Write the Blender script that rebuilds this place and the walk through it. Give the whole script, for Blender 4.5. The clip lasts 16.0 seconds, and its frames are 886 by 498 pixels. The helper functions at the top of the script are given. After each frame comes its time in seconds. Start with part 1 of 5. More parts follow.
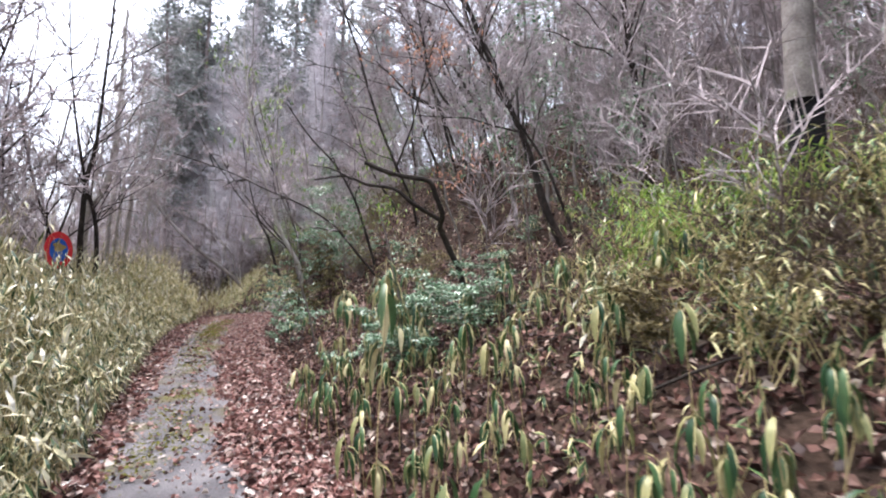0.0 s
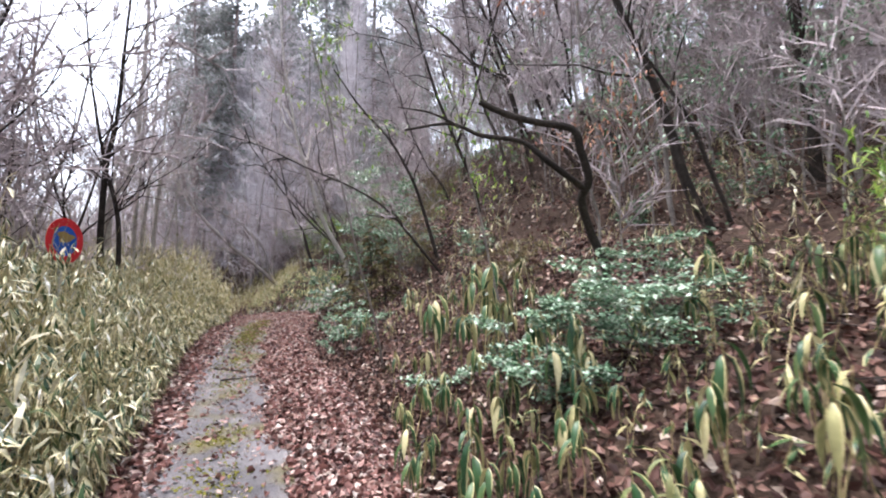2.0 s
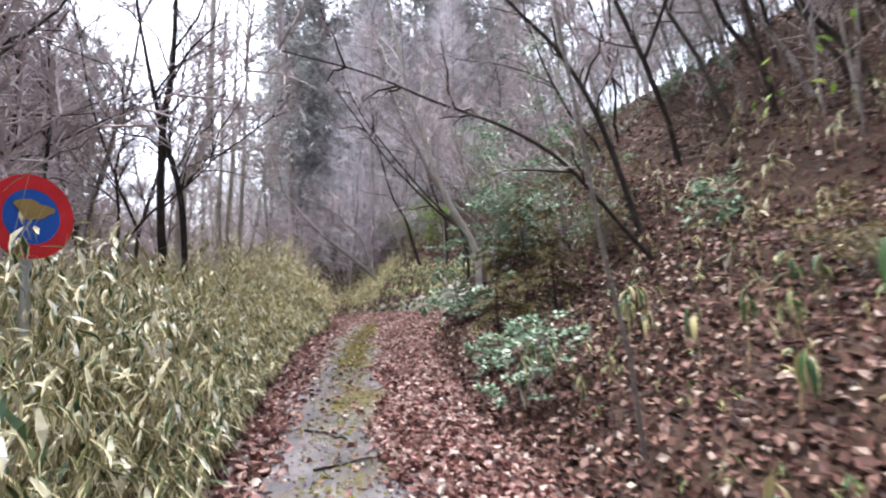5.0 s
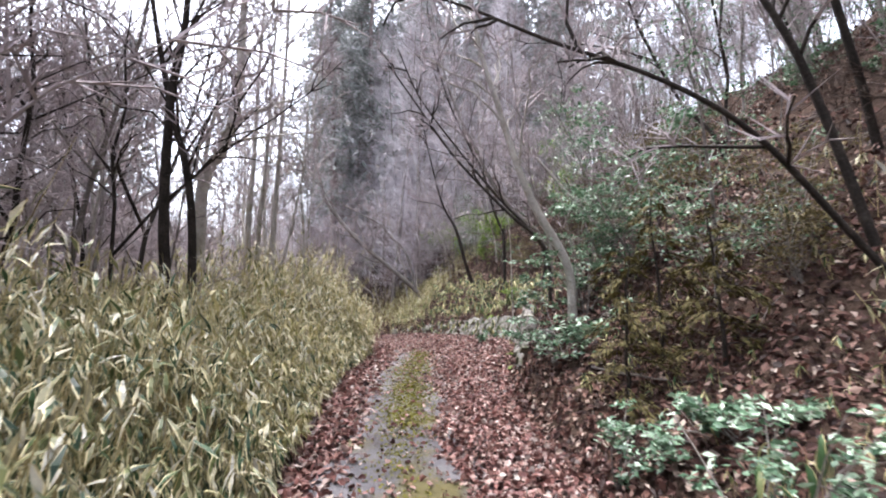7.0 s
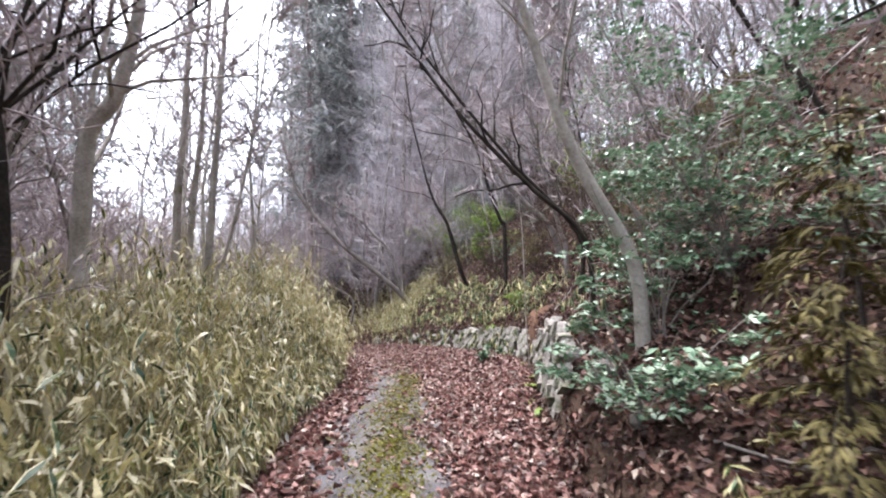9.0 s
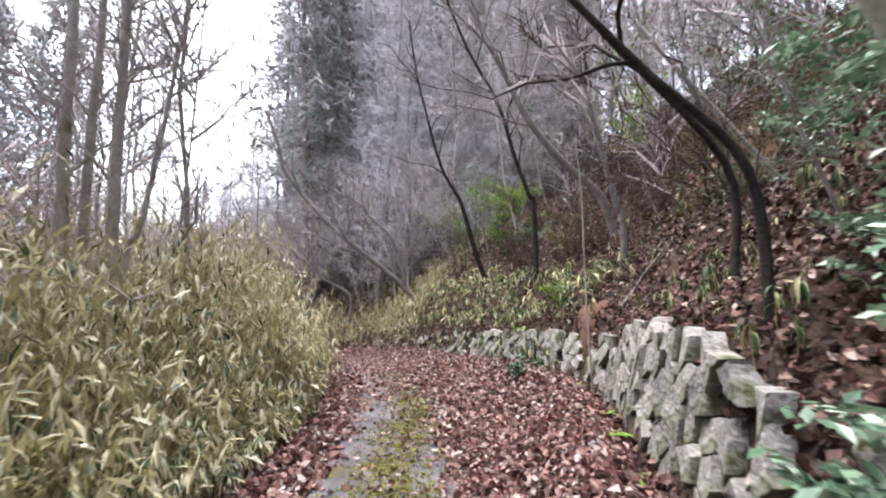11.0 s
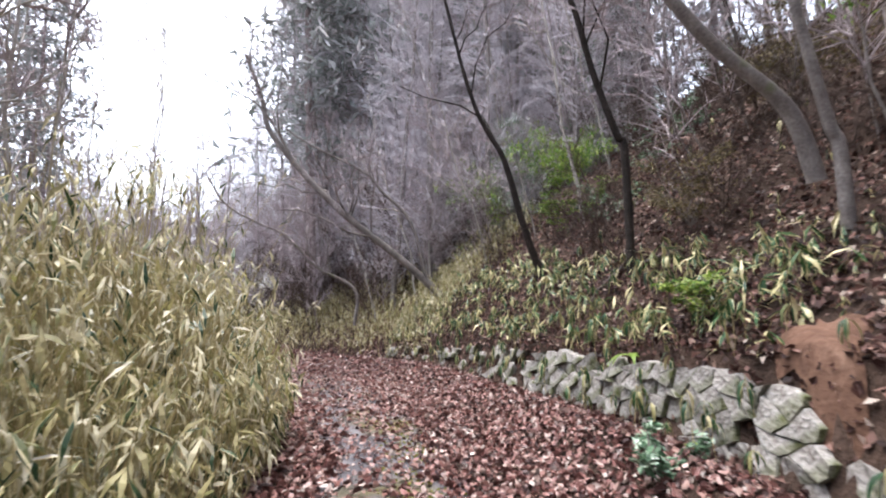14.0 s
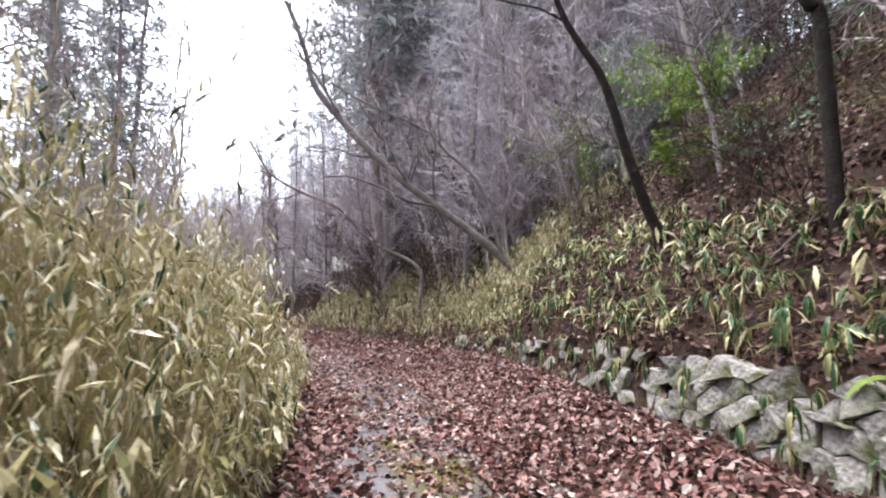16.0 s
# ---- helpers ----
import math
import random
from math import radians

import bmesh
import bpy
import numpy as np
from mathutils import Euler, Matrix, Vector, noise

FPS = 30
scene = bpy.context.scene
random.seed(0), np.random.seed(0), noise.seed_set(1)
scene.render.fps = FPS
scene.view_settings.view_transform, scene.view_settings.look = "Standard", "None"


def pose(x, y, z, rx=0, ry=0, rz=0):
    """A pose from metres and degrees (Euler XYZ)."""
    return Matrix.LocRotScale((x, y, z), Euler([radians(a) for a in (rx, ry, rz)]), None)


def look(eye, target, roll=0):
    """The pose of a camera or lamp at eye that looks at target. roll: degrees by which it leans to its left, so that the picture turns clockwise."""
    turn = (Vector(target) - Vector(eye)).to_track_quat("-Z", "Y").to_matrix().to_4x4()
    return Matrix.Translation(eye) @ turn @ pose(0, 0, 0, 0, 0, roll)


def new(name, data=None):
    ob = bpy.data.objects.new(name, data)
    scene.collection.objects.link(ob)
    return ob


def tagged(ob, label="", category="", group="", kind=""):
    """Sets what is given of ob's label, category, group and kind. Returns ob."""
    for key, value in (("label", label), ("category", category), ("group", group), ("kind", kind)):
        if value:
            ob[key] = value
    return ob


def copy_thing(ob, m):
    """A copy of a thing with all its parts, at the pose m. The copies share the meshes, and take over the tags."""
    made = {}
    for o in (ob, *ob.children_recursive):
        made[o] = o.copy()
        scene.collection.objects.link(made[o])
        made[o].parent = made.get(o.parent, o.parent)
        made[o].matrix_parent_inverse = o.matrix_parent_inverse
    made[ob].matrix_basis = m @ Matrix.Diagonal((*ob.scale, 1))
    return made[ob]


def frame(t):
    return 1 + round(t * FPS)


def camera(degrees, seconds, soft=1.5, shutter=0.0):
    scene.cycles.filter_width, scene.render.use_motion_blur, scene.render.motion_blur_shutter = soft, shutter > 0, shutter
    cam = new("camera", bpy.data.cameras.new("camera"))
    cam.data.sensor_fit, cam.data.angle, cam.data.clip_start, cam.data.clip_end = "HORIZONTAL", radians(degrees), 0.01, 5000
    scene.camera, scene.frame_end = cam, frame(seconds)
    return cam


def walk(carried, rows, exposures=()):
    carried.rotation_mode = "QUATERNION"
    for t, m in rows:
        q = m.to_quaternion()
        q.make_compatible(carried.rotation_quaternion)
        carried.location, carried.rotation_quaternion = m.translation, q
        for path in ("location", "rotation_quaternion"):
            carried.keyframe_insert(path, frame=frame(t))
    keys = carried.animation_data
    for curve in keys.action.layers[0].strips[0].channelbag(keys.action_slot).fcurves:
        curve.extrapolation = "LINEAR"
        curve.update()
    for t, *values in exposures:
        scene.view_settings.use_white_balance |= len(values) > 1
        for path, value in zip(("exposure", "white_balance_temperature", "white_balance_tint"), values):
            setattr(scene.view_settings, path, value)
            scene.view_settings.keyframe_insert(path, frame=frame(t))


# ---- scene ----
EXPOSURE = 2.3
cam = camera(84.7, 16.0, 2.0, 0.4)
PATH = [
    (0, (-0.337, -0.121, 1.312), (-0.255, 1.862, 1.559), -0.3),
    (0.5, (-0.559, 0.343, 1.323), (-0.477, 2.324, 1.584), -0.2),
    (1, (-0.731, 0.842, 1.347), (-0.652, 2.824, 1.605), -0.2),
    (1.5, (-1.069, 1.327, 1.397), (-1.066, 3.312, 1.642), 0.0),
    (2, (-1.304, 1.782, 1.437), (-1.322, 3.769, 1.666), -0.5),
    (2.5, (-1.519, 2.297, 1.52), (-1.553, 4.285, 1.739), -0.6),
    (3, (-1.777, 2.857, 1.6), (-1.832, 4.844, 1.82), -0.4),
    (3.5, (-1.969, 3.472, 1.604), (-2.044, 5.459, 1.818), -0.9),
    (4, (-2.324, 4.039, 1.62), (-2.511, 6.02, 1.824), -1.1),
    (4.5, (-2.511, 4.698, 1.63), (-2.774, 6.671, 1.823), -1.2),
    (5, (-2.796, 5.251, 1.65), (-3.179, 7.204, 1.852), -1.7),
    (5.2, (-2.901, 5.472, 1.669), (-3.347, 7.41, 1.882), -1.8),
    (7.3, (-3.904, 7.446, 1.891), (-4.437, 9.354, 2.165), 0.1),
    (7.5, (-3.978, 7.667, 1.908), (-4.487, 9.581, 2.186), 0.1),
    (8, (-4.179, 8.325, 1.921), (-4.66, 10.246, 2.201), -0.1),
    (8.5, (-4.381, 8.902, 2.0), (-4.862, 10.824, 2.272), -0.1),
    (9, (-4.55, 9.462, 2.063), (-5.026, 11.385, 2.336), -0.5),
    (9.2, (-4.672, 9.722, 2.041), (-5.15, 11.645, 2.314), -0.5),
    (11.3, (-5.461, 12.438, 2.115), (-5.972, 14.354, 2.372), -0.5),
    (11.5, (-5.543, 12.701, 2.158), (-6.056, 14.619, 2.404), -0.4),
    (12, (-5.674, 13.305, 2.171), (-6.187, 15.224, 2.405), -0.7),
    (12.5, (-5.917, 13.936, 2.213), (-6.451, 15.85, 2.44), -0.6),
    (13, (-6.077, 14.516, 2.234), (-6.623, 16.428, 2.451), -0.7),
    (13.5, (-6.318, 15.122, 2.286), (-6.891, 17.026, 2.501), -0.7),
    (14, (-6.492, 15.664, 2.352), (-7.095, 17.558, 2.578), -0.6),
    (14.5, (-6.661, 16.236, 2.347), (-7.374, 18.088, 2.596), -1.3),
    (15, (-6.762, 16.735, 2.366), (-7.555, 18.555, 2.609), -1.5),
    (15.5, (-6.947, 17.25, 2.355), (-7.826, 19.034, 2.57), -1.9),
    (16, (-7.109, 17.755, 2.346), (-8.02, 19.529, 2.499), -1.3),
]
walk(cam, [(t, look(eye, target, roll)) for t, eye, target, roll in PATH],
     [(0.0, EXPOSURE, 6150, 12), (4.0, EXPOSURE + 0.15, 6150, 12), (9.0, EXPOSURE + 0.15, 6150, 12), (12.0, EXPOSURE + 0.05, 6150, 12), (16.0, EXPOSURE, 6150, 12)])

# ---- daylight: overcast winter sky ----
world = bpy.data.worlds.new("overcast_sky")
scene.world = world
world.use_nodes = True
wn, wl = world.node_tree.nodes, world.node_tree.links
wn.clear()
sky = wn.new("ShaderNodeTexSky")
sky.sky_type, sky.sun_disc = "NISHITA", False
sky.sun_elevation, sky.sun_rotation = radians(72), radians(-60)
sky.dust_density, sky.air_density = 4.0, 1.0
grey = wn.new("ShaderNodeHueSaturation")
grey.inputs["Saturation"].default_value = 0.42
back = wn.new("ShaderNodeBackground")
back.inputs["Strength"].default_value = 0.15
wout = wn.new("ShaderNodeOutputWorld")
wl.new(sky.outputs[0], grey.inputs["Color"])
wl.new(grey.outputs[0], back.inputs[0])
wl.new(back.outputs[0], wout.inputs[0])
sun_data = bpy.data.lights.new("sun", "SUN")
sun_data.energy, sun_data.angle, sun_data.color = 0.9, radians(25), (1.0, 0.97, 0.93)
sun = new("sun", sun_data)
sun.matrix_world = look((-12, 10, 45), (-4, 14, 0))

# ---- plan of the place ----
rng = np.random.default_rng(7)
CENTRE = np.array([(8.5, -22), (4.2, -12), (1.1, -4), (-0.6, 0), (-2.42, 4.2), (-3.63, 7), (-4.75, 9.7), (-5.9, 13), (-6.8, 15.7), (-7.45, 17.8),
                   (-8.6, 20.2), (-9.8, 22), (-11.4, 24), (-14.5, 26.6), (-18, 28.9), (-27, 33), (-45, 40)], float)


def smooth_line(pts, n):
    """A Catmull-Rom line through pts, n steps a piece."""
    p = np.vstack([2 * pts[0] - pts[1], pts, 2 * pts[-1] - pts[-2]])
    out, u = [], np.linspace(0, 1, n, endpoint=False)[:, None]
    for i in range(1, len(p) - 2):
        a, b, c, d = p[i - 1:i + 3]
        out.append(0.5 * (2 * b + (c - a) * u + (2 * a - 5 * b + 4 * c - d) * u ** 2 + (3 * b - a - 3 * c + d) * u ** 3))
    return np.vstack(out + [pts[-1:]])


LINE = smooth_line(CENTRE, 24)
LINE_S = np.concatenate([[0], np.cumsum(np.linalg.norm(np.diff(LINE, axis=0), axis=1))])
LINE_S -= LINE_S[24 * 3]
TANG = np.gradient(LINE, axis=0)
TANG /= np.linalg.norm(TANG, axis=1)[:, None]


def along(x, y):
    """Arc length and signed distance (right is positive) from the lane's centre line."""
    x, y = np.atleast_1d(np.asarray(x, float)), np.atleast_1d(np.asarray(y, float))
    s, d = np.empty(len(x)), np.empty(len(x))
    for k in range(0, len(x), 20000):
        q = np.stack([x[k:k + 20000], y[k:k + 20000]], 1)
        i = ((q[:, None, :] - LINE[None]) ** 2).sum(2).argmin(1)
        v, t = q - LINE[i], TANG[i]
        s[k:k + 20000] = LINE_S[i] + (v * t).sum(1)
        side = v[:, 0] * t[:, 1] - v[:, 1] * t[:, 0]
        d[k:k + 20000] = np.sign(side) * np.linalg.norm(v, axis=1)
    return s, d


def on_line(s, d):
    """World x, y of a place s along the lane and d to the right of its centre."""
    s, d = np.asarray(s, float), np.asarray(d, float)
    x, y = np.interp(s, LINE_S, LINE[:, 0]), np.interp(s, LINE_S, LINE[:, 1])
    tx, ty = np.interp(s, LINE_S, TANG[:, 0]), np.interp(s, LINE_S, TANG[:, 1])
    return x + ty * d, y - tx * d


def lane_z(s):
    return np.interp(s, [-25, -12, 0, 5.4, 9.8, 16.2, 20.5, 25, 29, 33, 50], [-1.4, -0.8, -0.15, 0.15, 0.4, 0.85, 0.98, 0.87, 0.77, 0.62, 0.6])


def toe(s):
    """Distance from the lane's centre to the foot of the right-hand bank."""
    return np.interp(s, [-10, 4.5, 7.6, 10.5, 14, 16.9, 19.3, 23.5, 27, 31, 36], [1.1, 1.15, 1.4, 1.35, 1.35, 1.85, 2.4, 2.1, 2.2, 2.6, 2.3])


def left_edge(s):
    return np.interp(s, [-10, 4.5, 10, 14, 22, 26, 32], [0.7, 0.72, 0.86, 1.1, 1.0, 1.35, 1.3])


U_AT = np.array([0, 0.12, 0.3, 0.6, 1, 2, 3, 4, 6, 9, 16, 40, 400])
S_AT = np.array([-10, 5, 10, 14.5, 17.5, 21, 26, 30, 36])
RISE = np.array([
    [0, 0.03, 0.08, 0.2, 0.36, 0.8, 1.2, 1.5, 2.0, 2.7, 4.2, 8, 12],
    [0, 0.03, 0.09, 0.23, 0.42, 0.95, 1.4, 1.8, 2.5, 3.5, 5.6, 10, 14],
    [0, 0.05, 0.14, 0.3, 0.52, 1.2, 1.9, 2.5, 3.6, 5.1, 8.0, 13, 16],
    [0, 0.15, 0.6, 0.85, 1.1, 1.8, 2.65, 3.5, 5.0, 7.2, 11, 19, 24],
    [0, 0.10, 1.08, 1.25, 1.6, 2.45, 3.3, 4.2, 5.8, 8.0, 12, 20, 24],
    [0, 0.10, 0.90, 1.1, 1.55, 2.55, 3.5, 4.4, 6.1, 8.4, 12, 20, 24],
    [0, 0.10, 0.75, 1.15, 1.7, 2.7, 3.6, 4.4, 6.0, 8.2, 12, 20, 24],
    [0, 0.2, 0.5, 0.8, 1.15, 1.9, 2.5, 3.1, 4.2, 5.8, 9, 18, 26],
    [0, 0.1, 0.25, 0.5, 0.8, 1.3, 1.8, 2.2, 2.8, 3.2, 3.4, 2, -6]])
WAVES = [(rng.uniform(0.25, 2.6), rng.uniform(0, 2 * np.pi), rng.uniform(0, 6.28)) for _ in range(26)]


def bumps(x, y):
    """Uneven ground, about 1 either way, from crossed waves."""
    return sum(np.sin((x * math.cos(a) + y * math.sin(a)) * f * 2.2 + p) / (1 + f) for f, a, p in WAVES) / 4.0


def ground_z(x, y, s=None, d=None):
    x, y = np.atleast_1d(np.asarray(x, float)), np.atleast_1d(np.asarray(y, float))
    if s is None:
        s, d = along(x, y)
    u = np.clip(d - toe(s), 0, 400)
    si = np.clip(np.interp(s, S_AT, np.arange(len(S_AT))), 0, len(S_AT) - 1.001)
    lo = si.astype(int)
    ui = np.clip(np.interp(u, U_AT, np.arange(len(U_AT))), 0, len(U_AT) - 1.001)
    uo = ui.astype(int)
    fs, fu = si - lo, ui - uo
    rise = (RISE[lo, uo] * (1 - fs) + RISE[lo + 1, uo] * fs) * (1 - fu) + (RISE[lo, uo + 1] * (1 - fs) + RISE[lo + 1, uo + 1] * fs) * fu
    v = np.clip(-d - left_edge(s), 0, 400)
    fall = np.interp(v, [0, 0.4, 1.2, 3, 6, 15, 40, 400], [0, 0.06, 0.12, 0.05, -0.4, -2.2, -7.0, -14.0])
    heap = np.interp(s, [14, 17, 27, 30], [0.12, 0.30, 0.26, 0.12]) * np.exp(-((d - toe(s) + 0.25) / 0.42) ** 2)
    rough = np.clip(u * 0.16, 0, 0.22) + np.clip(v * 0.09, 0, 0.1) + 0.012
    return lane_z(s) + rise + fall + heap + bumps(x, y) * rough - 0.02 * np.clip(np.abs(d) / 0.6, 0, 1) ** 2


def gz(x, y):
    return float(ground_z(x, y)[0])


# ---- materials ----
def material(name, rough=0.8, metal=0.0):
    m = bpy.data.materials.new(name)
    m.use_nodes = True
    n, l = m.node_tree.nodes, m.node_tree.links
    b = n["Principled BSDF"]
    b.inputs["Roughness"].default_value, b.inputs["Metallic"].default_value = rough, metal
    b.inputs["Specular IOR Level"].default_value = 0.1
    return m, n, l, b


def ramp(n, stops):
    r = n.new("ShaderNodeValToRGB")
    e = r.color_ramp.elements
    while len(e) < len(stops):
        e.new(0.5)
    for k, (p, c) in enumerate(stops):
        e[k].position, e[k].color = p, (*c, 1)
    return r


def noise_of(n, l, scale, detail=4.0, coords="Object"):
    tc, t = n.new("ShaderNodeTexCoord"), n.new("ShaderNodeTexNoise")
    t.inputs["Scale"].default_value, t.inputs["Detail"].default_value = scale, detail
    l.new(tc.outputs[coords], t.inputs["Vector"])
    return t


def bump_of(n, l, b, source, strength=0.4, distance=0.01):
    bp = n.new("ShaderNodeBump")
    bp.inputs["Strength"].default_value, bp.inputs["Distance"].default_value = strength, distance
    l.new(source, bp.inputs["Height"])
    l.new(bp.outputs[0], b.inputs["Normal"])


def mixed(n, l, fac, a, b):
    m = n.new("ShaderNodeMix")
    m.data_type = "RGBA"
    for sock, v in ((m.inputs[0], fac), (m.inputs[6], a), (m.inputs[7], b)):
        if isinstance(v, (int, float)):
            sock.default_value = v
        elif isinstance(v, tuple):
            sock.default_value = (*v, 1)
        else:
            l.new(v, sock)
    return m.outputs[2]


def blotchy(name, stops, scale, rough=0.85, fine=40, strength=0.5, distance=0.01, coords="Object", second=None):
    """A surface with colour in two scales and fine relief."""
    m, n, l, b = material(name, rough)
    big, small = noise_of(n, l, scale, 5, coords), noise_of(n, l, fine, 6, coords)
    mix = n.new("ShaderNodeMath")
    mix.operation, mix.inputs[2].default_value = "MULTIPLY_ADD", 0.0
    add = n.new("ShaderNodeMath")
    add.operation = "ADD"
    half = n.new("ShaderNodeMath")
    half.operation, half.inputs[1].default_value = "MULTIPLY", 0.45
    l.new(small.outputs[0], half.inputs[0])
    half2 = n.new("ShaderNodeMath")
    half2.operation, half2.inputs[1].default_value = "MULTIPLY", 0.55
    l.new(big.outputs[0], half2.inputs[0])
    l.new(half.outputs[0], add.inputs[0])
    l.new(half2.outputs[0], add.inputs[1])
    r = ramp(n, stops)
    l.new(add.outputs[0], r.inputs[0])
    col = r.outputs[0]
    if second:
        colour, at, sc = second
        patch = noise_of(n, l, sc, 3, coords)
        k = ramp(n, [(at, (0, 0, 0)), (at + 0.12, (1, 1, 1))])
        l.new(patch.outputs[0], k.inputs[0])
        col = mixed(n, l, k.outputs[0], col, colour)
    l.new(col, b.inputs["Base Color"])
    bump_of(n, l, b, small.outputs[0], strength, distance)
    return m


def leafy(name, stops, rough=0.5, through_light=0.25, rim=None, rim_at=0.6, gloss=0.3, single=False):
    """Leaves: each island takes its own colour; rim gives a pale withered margin."""
    m, n, l, b = material(name, rough)
    b.inputs["Specular IOR Level"].default_value = gloss
    g = n.new("ShaderNodeNewGeometry")
    r = ramp(n, stops)
    l.new(n.new("ShaderNodeObjectInfo").outputs["Random"] if single else g.outputs["Random Per Island"], r.inputs[0])
    col = r.outputs[0]
    t = noise_of(n, l, 30, 3)
    vary = n.new("ShaderNodeHueSaturation")
    k = n.new("ShaderNodeMapRange")
    k.inputs[3].default_value, k.inputs[4].default_value = 0.6, 1.4
    l.new(t.outputs[0], k.inputs[0])
    l.new(k.outputs[0], vary.inputs["Value"])
    l.new(col, vary.inputs["Color"])
    col = vary.outputs[0]
    if rim:
        a = n.new("ShaderNodeAttribute")
        a.attribute_name = "rim"
        kr = ramp(n, [(rim_at, (0, 0, 0)), (min(rim_at + 0.12, 1), (1, 1, 1))])
        ragged = noise_of(n, l, 14, 2)
        shift = n.new("ShaderNodeMath")
        shift.operation, shift.inputs[1].default_value = "MULTIPLY_ADD", 1.1
        l.new(ragged.outputs[0], shift.inputs[0])
        off = n.new("ShaderNodeMath")
        off.operation, off.inputs[1].default_value = "SUBTRACT", 0.6
        l.new(a.outputs["Fac"], shift.inputs[2])
        l.new(shift.outputs[0], off.inputs[0])
        l.new(off.outputs[0], kr.inputs[0])
        col = mixed(n, l, kr.outputs[0], col, rim)
    l.new(col, b.inputs["Base Color"])
    if through_light:
        tr = n.new("ShaderNodeBsdfTranslucent")
        l.new(col, tr.inputs[0])
        ms = n.new("ShaderNodeMixShader")
        ms.inputs[0].default_value = through_light
        l.new(b.outputs[0], ms.inputs[1])
        l.new(tr.outputs[0], ms.inputs[2])
        l.new(ms.outputs[0], n["Material Output"].inputs[0])
    return m


M_SOIL = blotchy("leaf_mould_soil", [(0.3, (0.018, 0.012, 0.009)), (0.5, (0.042, 0.027, 0.02)), (0.7, (0.09, 0.058, 0.043))], 1.3, 0.95, 28, 0.9, 0.03)
M_CLAY = blotchy("red_clay", [(0.3, (0.06, 0.034, 0.024)), (0.55, (0.125, 0.07, 0.047)), (0.8, (0.22, 0.14, 0.10))], 2.0, 0.9, 18, 0.8, 0.02)
M_ASPHALT = blotchy("old_mossy_asphalt", [(0.32, (0.035, 0.033, 0.036)), (0.5, (0.095, 0.088, 0.094)), (0.68, (0.21, 0.195, 0.197))], 2.2, 0.5, 70, 1.0, 0.012,
                    second=((0.095, 0.08, 0.035), 0.54, 1.3))
M_MOSS = blotchy("yellow_green_moss", [(0.3, (0.0744, 0.0728, 0.015)), (0.6, (0.161, 0.151, 0.03)), (0.8, (0.223, 0.202, 0.0675))], 6, 0.95, 80, 1.0, 0.015)
M_STONE = blotchy("grey_wall_stone", [(0.30, (0.09, 0.078, 0.065)), (0.42, (0.30, 0.27, 0.24)), (0.56, (0.50, 0.47, 0.43)), (0.75, (0.70, 0.67, 0.62))], 4.5, 0.9, 26, 1.0, 0.03,
                  second=((0.12, 0.13, 0.045), 0.56, 2.6))
stone_nodes, stone_links = M_STONE.node_tree.nodes, M_STONE.node_tree.links
stone_tone = stone_nodes.new("ShaderNodeHueSaturation")
stone_info, stone_map = stone_nodes.new("ShaderNodeObjectInfo"), stone_nodes.new("ShaderNodeMapRange")
stone_map.inputs[3].default_value, stone_map.inputs[4].default_value = 0.4, 0.74
stone_links.new(stone_info.outputs["Random"], stone_map.inputs[0])
stone_links.new(stone_map.outputs[0], stone_tone.inputs["Value"])
stone_base = stone_nodes["Principled BSDF"].inputs["Base Color"]
stone_links.new(stone_base.links[0].from_socket, stone_tone.inputs["Color"])
stone_links.new(stone_tone.outputs[0], stone_base)
M_BARK_DARK = blotchy("wet_dark_bark", [(0.3, (0.012, 0.010, 0.009)), (0.55, (0.035, 0.028, 0.024)), (0.8, (0.10, 0.085, 0.07))], 7, 0.8, 45, 0.9, 0.012)
M_CHAR = blotchy("charred_bark", [(0.3, (0.005, 0.005, 0.006)), (0.6, (0.014, 0.013, 0.014)), (0.8, (0.04, 0.037, 0.037))], 9, 0.85, 50, 1.0, 0.015)
M_BARK_GREY = blotchy("grey_bark", [(0.3, (0.09, 0.075, 0.068)), (0.55, (0.20, 0.175, 0.16)), (0.8, (0.36, 0.33, 0.30))], 6, 0.85, 40, 0.8, 0.01,
                      second=((0.11, 0.12, 0.06), 0.62, 3.0))
M_BARK_PALE = blotchy("pale_lichened_bark", [(0.3, (0.20, 0.175, 0.15)), (0.55, (0.38, 0.345, 0.31)), (0.8, (0.55, 0.52, 0.48))], 5, 0.85, 36, 0.8, 0.01,
                      second=((0.16, 0.15, 0.08), 0.62, 3.0))
M_BARK_CEDAR = blotchy("cedar_bark", [(0.3, (0.12, 0.09, 0.085)), (0.55, (0.25, 0.20, 0.19)), (0.8, (0.40, 0.35, 0.33))], 4, 0.9, 30, 0.9, 0.02)
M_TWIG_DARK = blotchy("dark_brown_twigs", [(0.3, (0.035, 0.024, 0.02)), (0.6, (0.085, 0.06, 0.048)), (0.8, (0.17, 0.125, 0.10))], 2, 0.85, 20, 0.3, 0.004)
# bare twig colour, lifted towards lavender to include the woodland haze
M_TWIG = blotchy("haze_paled_winter_twigs", [(0.3, (0.22, 0.18, 0.185)), (0.6, (0.40, 0.34, 0.345)), (0.8, (0.56, 0.50, 0.50))], 2, 0.85, 20, 0.3, 0.004)
# larch twigs lightened to grey-violet in place of haze before the cedars
M_TWIG_HAZED = blotchy("hazed_larch_twigs", [(0.3, (0.42, 0.38, 0.40)), (0.6, (0.60, 0.56, 0.58)), (0.8, (0.74, 0.71, 0.72))], 2, 0.85, 20, 0.3, 0.004)
